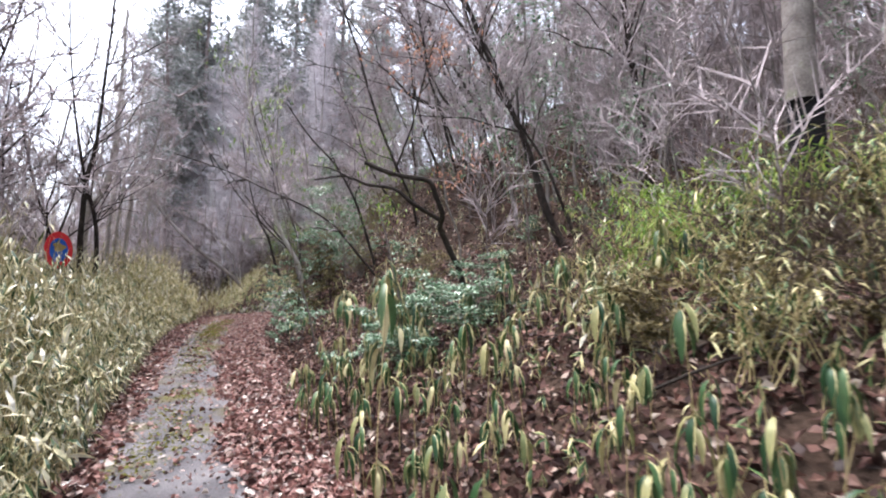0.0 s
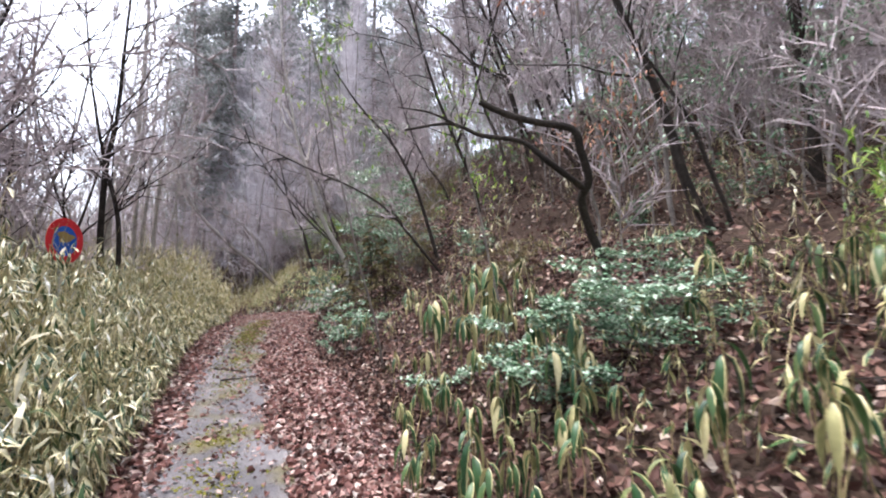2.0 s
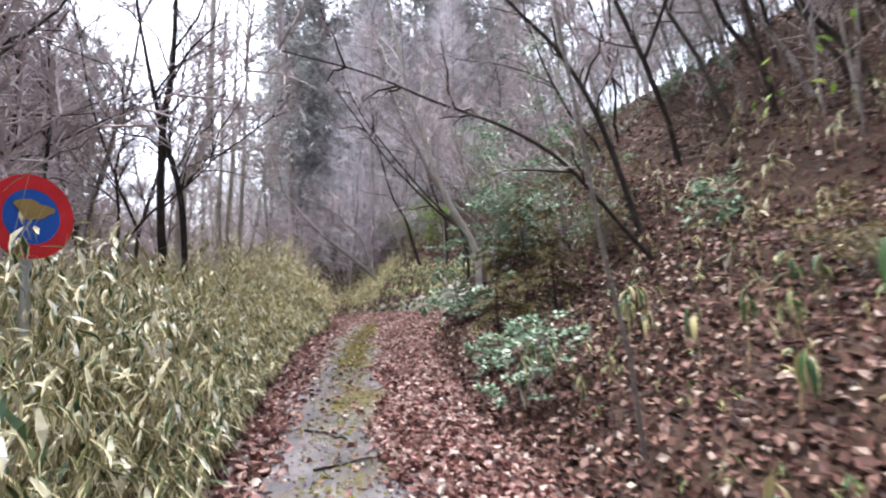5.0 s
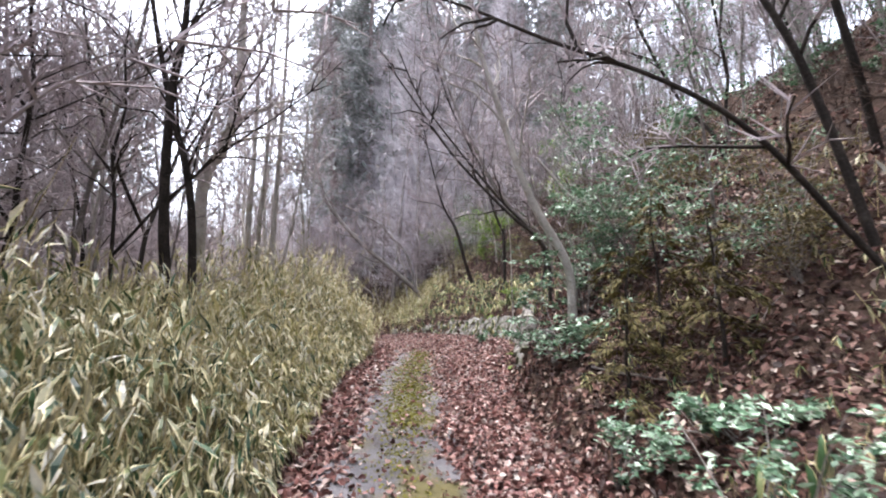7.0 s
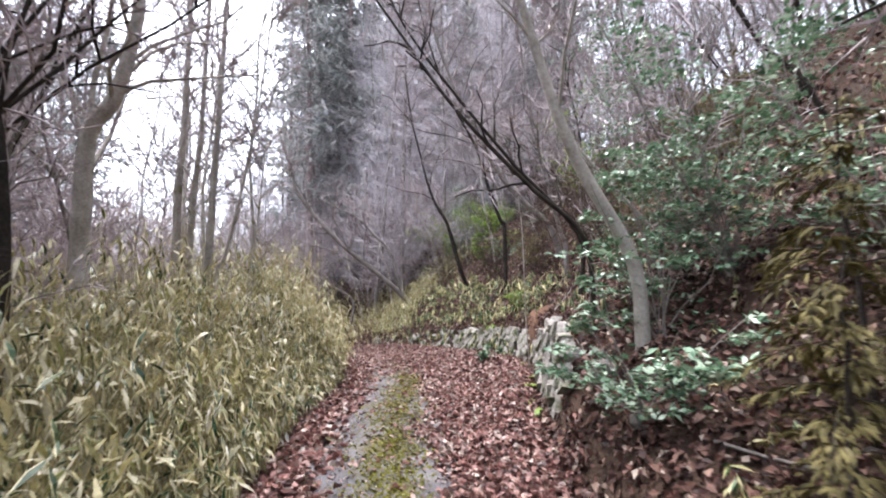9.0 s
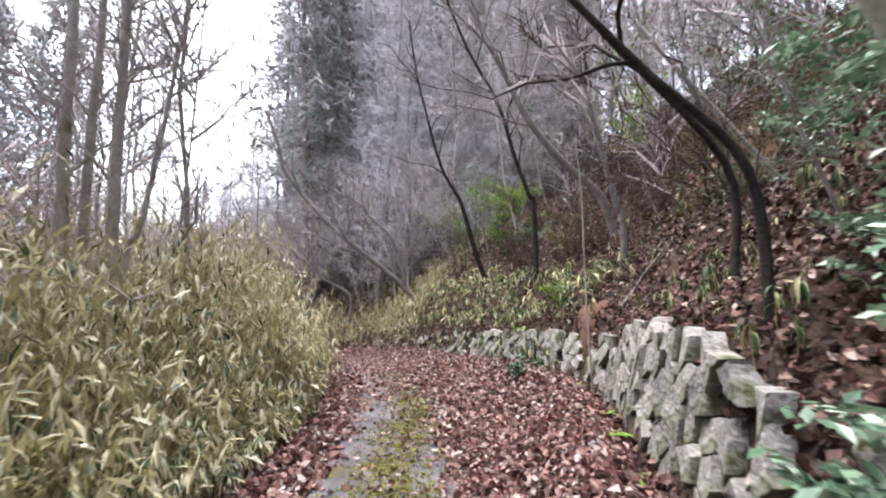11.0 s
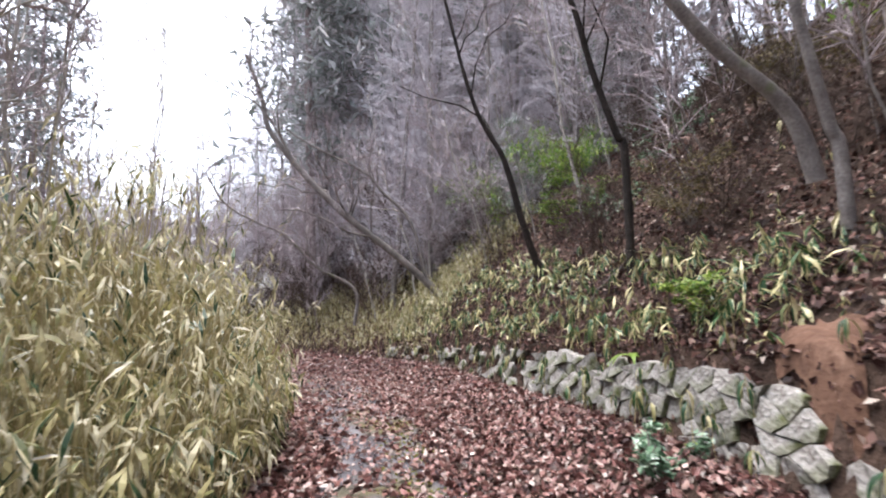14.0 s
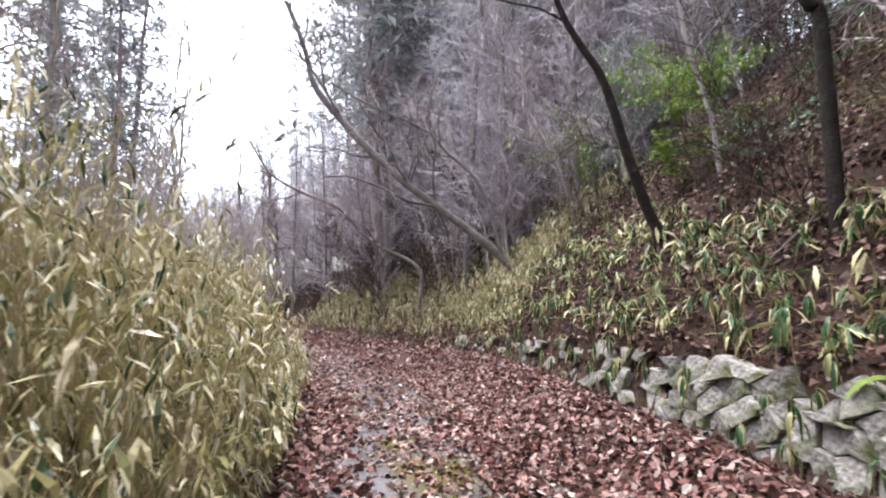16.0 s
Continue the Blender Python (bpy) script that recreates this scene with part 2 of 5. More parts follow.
M_CULM = blotchy("dry_bamboo_culm", [(0.3, (0.20, 0.16, 0.07)), (0.55, (0.36, 0.29, 0.15)), (0.8, (0.48, 0.41, 0.26))], 3, 0.6, 20, 0.3, 0.003)
M_LITTER = leafy("fallen_brown_leaves", [(0.0, (0.0252, 0.0104, 0.0088)), (0.3, (0.0936, 0.0384, 0.032)), (0.6, (0.238, 0.116, 0.1)), (0.85, (0.324, 0.208, 0.176)), (1.0, (0.432, 0.376, 0.336))], 0.38, 0.12)
# litter of the bank, darker and duller than the drift leaves
M_LITTER_DARK = leafy("dark_leaf_litter", [(0.0, (0.014, 0.00688, 0.00602)), (0.35, (0.0429, 0.0198, 0.0163)), (0.65, (0.101, 0.0499, 0.0396)), (0.9, (0.203, 0.12, 0.0946)), (1.0, (0.374, 0.31, 0.258))], 0.5, 0.08, gloss=0.15)
M_SASA = leafy("dwarf_bamboo_leaf", [(0.0, (0.00915, 0.026, 0.00933)), (0.3, (0.0326, 0.0619, 0.0227)), (0.5, (0.111, 0.121, 0.0468)), (0.72, (0.234, 0.215, 0.121)), (0.92, (0.404, 0.371, 0.268)), (1.0, (0.521, 0.508, 0.468))], 0.32, 0.15,
               rim=(0.66, 0.58, 0.36), rim_at=0.68)
M_SASA_GREEN = leafy("broad_bamboo_leaf", [(0.0, (0.014, 0.045, 0.016)), (0.35, (0.035, 0.09, 0.028)), (0.6, (0.07, 0.12, 0.04)), (0.8, (0.40, 0.36, 0.17)), (1.0, (0.66, 0.58, 0.34))], 0.38, 0.2,
                     rim=(0.50, 0.44, 0.22), rim_at=0.68)
M_BROAD = leafy("cream_edged_bamboo_leaf", [(0.0, (0.012, 0.035, 0.014)), (0.35, (0.028, 0.07, 0.024)), (0.65, (0.06, 0.10, 0.035)), (0.85, (0.30, 0.27, 0.12)), (1.0, (0.50, 0.44, 0.26))], 0.38, 0.15,
                rim=(0.46, 0.40, 0.20), rim_at=0.68, single=True)
M_SASA_DRY = leafy("withered_bamboo_leaf", [(0.0, (0.125, 0.131, 0.039)), (0.25, (0.281, 0.246, 0.101)), (0.6, (0.429, 0.377, 0.211)), (1.0, (0.593, 0.547, 0.406))], 0.5, 0.35)
# greens lightened: part of the sky's reflection is in the base colour
M_SHRUB = leafy("sky_sheen_evergreen_leaf", [(0.0, (0.04, 0.085, 0.045)), (0.4, (0.11, 0.19, 0.11)), (0.75, (0.23, 0.33, 0.22)), (1.0, (0.42, 0.50, 0.38))], 0.26, 0.18, gloss=0.6)
M_YGREEN = leafy("bright_green_leaf", [(0.0, (0.06, 0.13, 0.02)), (0.5, (0.15, 0.24, 0.04)), (1.0, (0.34, 0.40, 0.10))], 0.4, 0.35)
M_DRYSHRUB = leafy("brownish_needle_leaf", [(0.0, (0.045, 0.04, 0.018)), (0.5, (0.11, 0.085, 0.035)), (1.0, (0.20, 0.16, 0.07))], 0.7, 0.15)
# paler than real cedar: the distance haze is put into the foliage colour
M_CEDAR_HAZED = leafy("hazed_cedar_foliage", [(0.0, (0.161, 0.178, 0.162)), (0.5, (0.31, 0.322, 0.306)), (1.0, (0.483, 0.46, 0.468))], 0.6, 0.35)
M_RED = leafy("dead_oak_leaf", [(0.0, (0.25, 0.09, 0.05)), (1.0, (0.55, 0.30, 0.20))], 0.6, 0.35)


# ---- mesh builders ----
class Soup:
    """Gathers vertices and faces of many pieces into one mesh."""

    def __init__(self):
        self.v, self.f, self.r, self.count = [], [], [], 0

    def add(self, verts, faces, rim=None):
        self.v.append(np.asarray(verts, float).reshape(-1, 3))
        self.f.append(np.asarray(faces, int) + self.count)
        self.r.append(np.zeros(len(self.v[-1])) if rim is None else np.asarray(rim, float).ravel())
        self.count += len(self.v[-1])
        return self

    def mesh(self, name, mat, smooth=False, rim=False):
        me = bpy.data.meshes.new(name)
        v = np.concatenate(self.v)
        loops = np.concatenate([f.ravel() for f in self.f]).astype(np.int32)
        sizes = np.concatenate([np.full(len(f), f.shape[1]) for f in self.f])
        starts = np.concatenate([[0], np.cumsum(sizes)[:-1]]).astype(np.int32)
        me.vertices.add(len(v))
        me.vertices.foreach_set("co", v.astype(np.float32).ravel())
        me.loops.add(len(loops))
        me.loops.foreach_set("vertex_index", loops)
        me.polygons.add(len(starts))
        me.polygons.foreach_set("loop_start", starts)
        me.update(calc_edges=True)
        me.polygons.foreach_set("use_smooth", np.full(len(starts), smooth))
        if rim:
            a = me.attributes.new("rim", "FLOAT", "POINT")
            a.data.foreach_set("value", np.concatenate(self.r).astype(np.float32))
        me.materials.append(mat)
        me.validate()
        return me


def unit(a):
    return a / np.maximum(np.linalg.norm(a, axis=-1, keepdims=True), 1e-9)


def blades(soup, pos, direction, length, width, droop, rows=3, fold=0.25, shape=1.0):
    """Many leaf blades with a folded midrib. droop bends each one down towards its tip."""
    n = len(pos)
    length, width, droop = (np.broadcast_to(np.asarray(a, float), (n,)) for a in (length, width, droop))
    d = unit(np.asarray(direction, float))
    side = unit(np.cross(d, np.array([0, 0, 1.0])) + 1e-6 * rng.normal(size=(n, 3)))
    p = np.array(pos, float)
    verts, rims = np.empty((n, rows + 1, 3, 3)), np.empty((n, rows + 1, 3))
    for k in range(rows + 1):
        t = k / rows
        w = width * (np.sin(np.pi * min(t ** 0.75 * 0.94 + 0.05, 1.0)) ** shape) * 0.5
        up = unit(np.cross(side, d))
        verts[:, k, 1] = p
        verts[:, k, 0] = p - side * w[:, None] + up * (w * fold)[:, None]
        verts[:, k, 2] = p + side * w[:, None] + up * (w * fold)[:, None]
        rims[:, k] = (1.05, 0, 0.62)
        d = unit(d + np.array([0, 0, -1.0]) * (droop / rows)[:, None])
        p = p + d * (length / rows)[:, None]
    base = (np.arange(n) * (rows + 1) * 3)[:, None, None]
    q = np.array([[k * 3 + c, k * 3 + c + 1, k * 3 + c + 4, k * 3 + c + 3] for k in range(rows) for c in (0, 1)])
    soup.add(verts, (base + q[None]).reshape(-1, 4), rims)


def flakes(soup, pos, normal, size, aspect=0.6, curl=0.25, corners=4):
    """Small curled leaves lying or hanging at pos, facing normal, folded along the midrib; six corners make a rounder leaf."""
    n = len(pos)
    pos = np.asarray(pos, float)
    size = np.broadcast_to(np.asarray(size, float), (n,))[:, None]
    nm = unit(np.asarray(normal, float))
    a = unit(np.cross(nm, rng.normal(size=(n, 3))))
    b = np.cross(nm, a) * aspect
    c, e = rng.uniform(-curl, curl * 1.6, (n, 1)), rng.uniform(-curl, curl, (n, 1))
    if corners == 4:
        v = np.stack([pos - a * size * 0.5 + nm * size * c * 0.4, pos + b * size * 0.5 + nm * size * c - a * size * 0.05,
                      pos + a * size * 0.5 + nm * size * c * 0.2, pos - b * size * 0.5 + nm * size * c * 0.8], 1)
        q = np.array([[0, 1, 2], [0, 2, 3]])
    else:
        w = rng.uniform(0.7, 1.2, (n, 1))
        v = np.stack([pos - a * size * 0.5 + nm * size * e, pos - a * size * 0.16 + b * size * 0.45 * w + nm * size * c, pos + a * size * 0.24 + b * size * 0.5 + nm * size * c * 0.9,
                      pos + a * size * 0.56 + nm * size * e * 0.7, pos + a * size * 0.2 - b * size * 0.5 * w + nm * size * c, pos - a * size * 0.2 - b * size * 0.45 + nm * size * c * 0.8], 1)
        q = np.array([[0, 1, 2], [0, 2, 3], [0, 3, 4], [0, 4, 5]])
    base = (np.arange(n) * corners)[:, None, None]
    soup.add(v, (base + q[None]).reshape(-1, 3))


def strips(soup, pos, direction, length, width, droop, rows=3):
    """Plain narrow blades, one edge of each withered pale."""
    n = len(pos)
    length, width, droop = (np.broadcast_to(np.asarray(a, float), (n,)) for a in (length, width, droop))
    d = unit(np.asarray(direction, float))
    side = unit(np.cross(d, np.array([0, 0, 1.0])) + 0.35 * rng.normal(size=(n, 3)))
    p = np.array(pos, float)
    verts, rims = np.empty((n, rows + 1, 2, 3)), np.empty((n, rows + 1, 2))
    for k in range(rows + 1):
        t = k / rows
        w = width * (0.12 + 0.88 * np.sin(np.pi * min(t * 0.9 + 0.08, 1.0))) * 0.5 * (0.15 if k == rows else 1)
        verts[:, k, 0], verts[:, k, 1] = p - side * w[:, None], p + side * w[:, None]
        rims[:, k] = (0, 1)
        d = unit(d + np.array([0, 0, -1.0]) * (droop / rows)[:, None])
        p = p + d * (length / rows)[:, None]
    base = (np.arange(n) * (rows + 1) * 2)[:, None, None]
    q = np.array([[k * 2, k * 2 + 1, k * 2 + 3, k * 2 + 2] for k in range(rows)])
    soup.add(verts, (base + q[None]).reshape(-1, 4), rims)


def tube(soup, pts, r0, r1, sides=6, cap=False):
    pts = np.asarray(pts, float)
    n = len(pts)
    t = unit(np.gradient(pts, axis=0))
    ref = np.array([0.31, 0.95, 0.05]) if abs(t[0][2]) > 0.5 else np.array([0, 0, 1.0])
    a = unit(np.cross(t, ref))
    b = np.cross(t, a)
    ang = np.arange(sides) * 2 * np.pi / sides
    r = np.linspace(r0, r1, n)[:, None, None]
    v = pts[:, None, :] + r * (a[:, None] * np.cos(ang)[None, :, None] + b[:, None] * np.sin(ang)[None, :, None])
    i, j = np.arange(n - 1)[:, None], np.arange(sides)[None]
    q = np.stack([i * sides + j, i * sides + (j + 1) % sides, (i + 1) * sides + (j + 1) % sides, (i + 1) * sides + j], -1).reshape(-1, 4)
    soup.add(v, q)
    if cap:
        soup.add(v[-1], np.arange(sides)[None])
        soup.add(v[0], np.arange(sides)[::-1][None])


def wavy(a, b, n, wob, sag=0.0):
    """A crooked line from a to b."""
    a, b = np.asarray(a, float), np.asarray(b, float)
    t = np.linspace(0, 1, n)[:, None]
    w = np.cumsum(rng.normal(size=(n, 3)) * wob, axis=0)
    w -= w[:1] + (w[-1:] - w[:1]) * t
    w[:, 2] -= (sag * np.sin(np.pi * t))[:, 0]
    return a + (b - a) * t + w


def part(name, me, parent, label="", kind=""):
    ob = new(name, me)
    ob.parent = parent
    return tagged(ob, label, kind=kind)


def thing(name, label, category, group="", at=(0, 0, 0)):
    ob = new(name)
    ob.empty_display_size = 0.1
    ob.location = at
    return tagged(ob, label, category, group)


def spike(soup, p, d, ln, r):
    """One fine twig: a three-sided cone."""
    a = unit(np.cross(d, [0.3, 0.2, 0.9]))
    c = np.cross(d, a)
    soup.add([p + a * r, p - a * r * 0.5 + c * r * 0.87, p - a * r * 0.5 - c * r * 0.87, p + d * ln], SPIKE)


SPIKE = np.array([[0, 1, 3], [1, 2, 3], [2, 0, 3]])


def grow(wood, twigs, pts, r0, r1, levels, density=1.0, reach=0.32, rise=0.55, start=0.28):
    """Side branches off the line pts, getting finer with each level; the last level is fine twigs."""
    pts = np.asarray(pts, float)
    seg = np.linalg.norm(np.diff(pts, axis=0), axis=1)
    total = seg.sum()
    cum = np.cumsum(seg) / total
    count = max(4 - levels + 1, int(total * {3: 2.0 * density, 2: 4.2, 1: 9.0}[levels]))
    for f in rng.uniform(start, 0.99, count):
        i = min(int(np.searchsorted(cum, f)), len(pts) - 2)
        p = pts[i] + (pts[i + 1] - pts[i]) * rng.random()
        ax = unit(pts[i + 1] - pts[i])
        out = rng.normal(size=3)
        out = unit(out - ax * (out @ ax))
        dirn = unit(out * 0.9 + ax * 0.6 + np.array([0, 0, rise * rng.random()]))
        ln = min(total * reach * (1.15 - f * 0.75) * rng.uniform(0.5, 1.15), 2.6)
        r = (r0 + (r1 - r0) * f) * 0.42
        if levels > 1:
            r = max(r, 0.012 if levels == 2 else 0.018)
            line = wavy(p, p + dirn * ln, 5 if levels == 3 else 3, ln * 0.05, -0.06 * ln)
            tube(wood if levels == 3 else twigs, line, r, r * 0.4, 4 if levels == 3 else 3)
            grow(wood, twigs, line, r, r * 0.4, levels - 1, density, 0.42, rise, 0.15)
        else:
            spike(twigs, p, dirn, max(ln, 0.3) * 1.35, 0.0085)


# ---- ground: one sheet to the horizon ----
def spread(lo, hi, step, far, ratio=1.35):
    core = list(np.arange(lo, hi, step))
    g, x = step, core[-1]
    up = []
    while x < far:
        g *= ratio
        x += g
        up.append(x)
    g, x, down = step, core[0], []
    while x > -far:
        g *= ratio
        x -= g
        down.append(x)
    return np.array(down[::-1] + core + up)


gx, gy = spread(-17, 6, 0.16, 420), spread(-4, 33, 0.16, 420)
XX, YY = np.meshgrid(gx, gy)
ZZ = ground_z(XX.ravel(), YY.ravel())
nx = len(gx)
ii, jj = np.meshgrid(np.arange(nx - 1), np.arange(len(gy) - 1))
qq = np.stack([jj * nx + ii, jj * nx + ii + 1, (jj + 1) * nx + ii + 1, (jj + 1) * nx + ii], -1).reshape(-1, 4)
ground = new("ground", Soup().add(np.stack([XX.ravel(), YY.ravel(), ZZ], 1), qq).mesh("ground", M_SOIL, True))
tagged(ground, "dark brown forest soil under rotting leaves", "ground", kind="structure")

# the narrow lane, worn asphalt with ragged edges
ss = np.arange(-22, 48, 0.16)
ds = np.linspace(-1, 1, 13)
SS, DD = np.meshgrid(ss, ds, indexing="ij")
wide = 0.60 + 0.09 * np.sin(SS * 1.7) + 0.06 * np.sin(SS * 4.3 + 1) + 0.04 * np.sin(SS * 9.1 + DD * 2)
rx, ry = on_line(SS.ravel(), (DD * wide).ravel())
rz = ground_z(rx, ry) + 0.022 - 0.018 * (DD.ravel() ** 4)
ii, jj = np.meshgrid(np.arange(len(ds) - 1), np.arange(len(ss) - 1))
qq = np.stack([jj * 13 + ii, jj * 13 + ii + 1, (jj + 1) * 13 + ii + 1, (jj + 1) * 13 + ii], -1).reshape(-1, 4)
road = new("road", Soup().add(np.stack([rx, ry, rz], 1), qq).mesh("road", M_ASPHALT, True))
tagged(road, "narrow worn grey asphalt lane with mossy patches", "road", kind="structure")


# ---- fallen leaves ----
def scatter(s0, s1, d_of, n):
    """n random places between s0 and s1 along the lane, at the distances that d_of(s, n) gives."""
    s = rng.uniform(s0, s1, n)
    x, y = on_line(s, d_of(s, n))
    return x, y


def litter(name, label, x, y, size, lift=0.012, tilt=0.45, mat=None, corners=6):
    z = ground_z(x, y)
    e = 0.05
    nz = unit(np.stack([-(ground_z(x + e, y) - z) / e, -(ground_z(x, y + e) - z) / e, np.ones(len(x))], 1))
    nz = unit(nz + rng.normal(size=(len(x), 3)) * tilt)
    p = np.stack([x, y, z + rng.uniform(0.004, lift * 2.5, len(x))], 1)
    soup = Soup()
    flakes(soup, p, nz, rng.uniform(0.55, 1.25, len(x)) * size, 0.66, 0.32, corners)
    tagged(new(name, soup.mesh(name, mat or M_LITTER)), label, "fallen leaves", kind="stuff")


def drift(s, n):
    return 0.43 + 0.09 * np.sin(s * 2.3) + 0.04 * np.sin(s * 7.1) - np.abs(rng.normal(size=n)) * 0.06 + (toe(s) - 0.3) * rng.beta(1.25, 1.0, n)


x, y = scatter(-3, 30, drift, 60000)
litter("leaf_drift", "reddish brown fallen leaves drifted along the lane's edge", x, y, 0.064, 0.022)
x, y = scatter(29, 40, drift, 6000)
litter("leaf_drift", "reddish brown fallen leaves covering the bend", x, y, 0.12, 0.02)
x, y = scatter(-3, 34, lambda s, n: -0.42 + np.abs(rng.normal(size=n)) * 0.07 - (left_edge(s) - 0.1) * rng.beta(1.5, 1.2, n), 19000)
litter("leaf_strip", "brown fallen leaves between lane and dwarf bamboo", x, y, 0.085)
x, y = scatter(-3, 33, lambda s, n: rng.normal(0.1, 0.36, n), 3800)
litter("loose_leaves", "scattered brown leaves lying on the asphalt", x, y, 0.055, 0.022, 0.25)
x, y = scatter(19.5, 34, lambda s, n: rng.normal(0.1, 0.5, n), 5500)
litter("loose_leaves", "thin cover of brown leaves on the asphalt", x, y, 0.07, 0.022, 0.3)
x, y = scatter(-3, 26, lambda s, n: rng.uniform(-0.62, 0.62, n), 9000)
litter("leaf_crumbs", "crumbled leaf bits and grit on the asphalt", x, y, 0.022, 0.016, 0.35)
x, y = scatter(-4, 34, lambda s, n: toe(s) + 3.6 * rng.random(n) ** 1.2, 84000)
litter("slope_leaves", "thick brown leaf litter on the steep bank", x, y, 0.078, 0.035, 0.6, M_LITTER_DARK, 4)
x, y = scatter(-6, 36, lambda s, n: toe(s) + 3.2 + 9 * rng.random(n) ** 1.2, 34000)
litter("upper_leaves", "brown leaf litter under the hillside trees", x, y, 0.10, 0.05, 0.6, M_LITTER_DARK, 4)


# ---- dwarf bamboo ----
def bamboo(name, label, x, y, height, leaf, mat, stems=True, per=7, droop=2.0, fine=2):
    """A thicket: a thin culm at each place with a bunch of drooping blades at its top and some lower down."""
    n = len(x)
    z = ground_z(x, y)
    lean = rng.normal(size=(n, 2)) * 0.2
    top = np.stack([x + lean[:, 0] * height, y + lean[:, 1] * height, z + height], 1)
    soup = Soup()
    if stems:
        base = np.stack([x, y, z - 0.02], 1)
        a = rng.uniform(0, 6.28, n)
        r = 0.0035
        tri = np.stack([np.stack([np.cos(a + k * 2.094), np.sin(a + k * 2.094), 0 * a], 1) * r for k in range(3)], 1)
        v = np.concatenate([base[:, None] + tri, top[:, None] + tri * 0.6], 1)
        q = np.array([[k * 3 + c, k * 3 + (c + 1) % 3, k * 3 + 3 + (c + 1) % 3, k * 3 + 3 + c] for k in range(1) for c in range(3)])
        culms = Soup().add(v, ((np.arange(n) * 6)[:, None, None] + q[None]).reshape(-1, 4))
    k = per
    own = np.repeat(np.arange(n), k)
    h = 1 - np.where(rng.random(len(own)) < 0.45, rng.uniform(0, 0.15, len(own)), rng.uniform(0.1, 0.75, len(own)))
    base = np.stack([x, y, z], 1)
    p = base[own] + (top - base)[own] * h[:, None]
    a = rng.uniform(0, 6.28, len(own))
    d = np.stack([np.cos(a), np.sin(a), rng.uniform(-0.5, 0.6, len(own))], 1)
    ln = leaf * rng.uniform(0.6, 1.25, len(own))
    strips(soup, p, d, ln, ln * rng.uniform(0.15, 0.24, len(own)), droop * rng.uniform(0.15, 1.7, len(own)), fine)
    ob = thing(name, label, "dwarf bamboo")
    tagged(ob, kind="stuff")
    part("leaves", soup.mesh(name + "_leaves", mat, False, True), ob, kind="stuff")
    if stems:
        part("culms", culms.mesh(name + "_culms", M_CULM), ob, "thin beige bamboo culms", "stuff")
    return ob


def left_bank(s, n, depth):
    return -left_edge(s) - depth * rng.random(n) ** 1.5


def left_height(x, y, low, high):
    s, d = along(x, y)
    back = np.clip(-d - left_edge(s), 0, 9)
    return (low + (high - low) * np.clip(back / 1.3, 0, 1) ** 0.8) * rng.uniform(0.6, 1.12, len(x)) * (1 + 0.22 * bumps(x * 1.7, y * 1.7))


x, y = scatter(-3.5, 12, lambda s, n: left_bank(s, n, 3.6), 5600)
bamboo("bamboo_thicket", "dense yellowish-green dwarf bamboo thicket with drooping leaves", x, y, left_height(x, y, 0.3, 1.8), 0.165, M_SASA, per=8)
x, y = scatter(11, 19, lambda s, n: left_bank(s, n, 3.4), 1900)
bamboo("bamboo_thicket", "half-withered dwarf bamboo thicket beside the lane", x, y, left_height(x, y, 0.3, 1.55), 0.16, M_SASA, per=8)
x, y = scatter(11.5, 19, lambda s, n: left_bank(s, n, 3.2), 1700)
bamboo("bamboo_thicket", "straw-coloured bamboo grass mixed into the thicket", x, y, left_height(x, y, 0.3, 1.6), 0.15, M_SASA_DRY, per=7)
x, y = scatter(18.5, 29, lambda s, n: left_bank(s, n, 3.2), 3000)
bamboo("bamboo_thicket", "tall straw-coloured bamboo grass beside the lane", x, y, left_height(x, y, 0.6, 2.25), 0.14, M_SASA_DRY, per=6)
x, y = scatter(18.5, 29, lambda s, n: left_bank(s, n, 2.8), 1600)
bamboo("bamboo_thicket", "greener bamboo grass among straw-coloured culms", x, y, left_height(x, y, 0.5, 2.3), 0.17, M_SASA, per=6)
x, y = scatter(27, 40, lambda s, n: toe(s) + 3.5 * rng.random(n), 2600)
bamboo("bamboo_thicket", "pale withered bamboo grass on the far bank", x, y, rng.uniform(0.3, 0.9, len(x)), 0.16, M_SASA_DRY, per=5)
x, y = scatter(20, 30, lambda s, n: toe(s) + 0.3 + 1.2 * rng.random(n), 420)
bamboo("bamboo_thicket", "dwarf bamboo hanging over the stone wall", x, y, rng.uniform(0.15, 0.4, len(x)), 0.2, M_SASA_GREEN)
x, y = scatter(-4, 13, lambda s, n: toe(s) + 1.5 + 7 * rng.random(n), 380)
bamboo("bamboo_thicket", "scattered withered dwarf bamboo on the hillside", x, y, rng.uniform(0.3, 0.8, len(x)), 0.16, M_SASA)

x, y = scatter(-2, 5.5, lambda s, n: toe(s) + 0.7 + 3.2 * rng.random(n), 520)
bamboo("low_weeds", "low dark green weeds and seedlings on the bank", x, y, rng.uniform(0.08, 0.35, len(x)), 0.12, M_SASA_GREEN, per=6)
x, y = scatter(6, 30, lambda s, n: toe(s) + 0.5 + 3.2 * rng.random(n), 620)
bamboo("low_weeds", "sparse green weeds in the bank's leaf litter", x, y, rng.uniform(0.05, 0.25, len(x)), 0.10, M_SASA_GREEN, per=6)


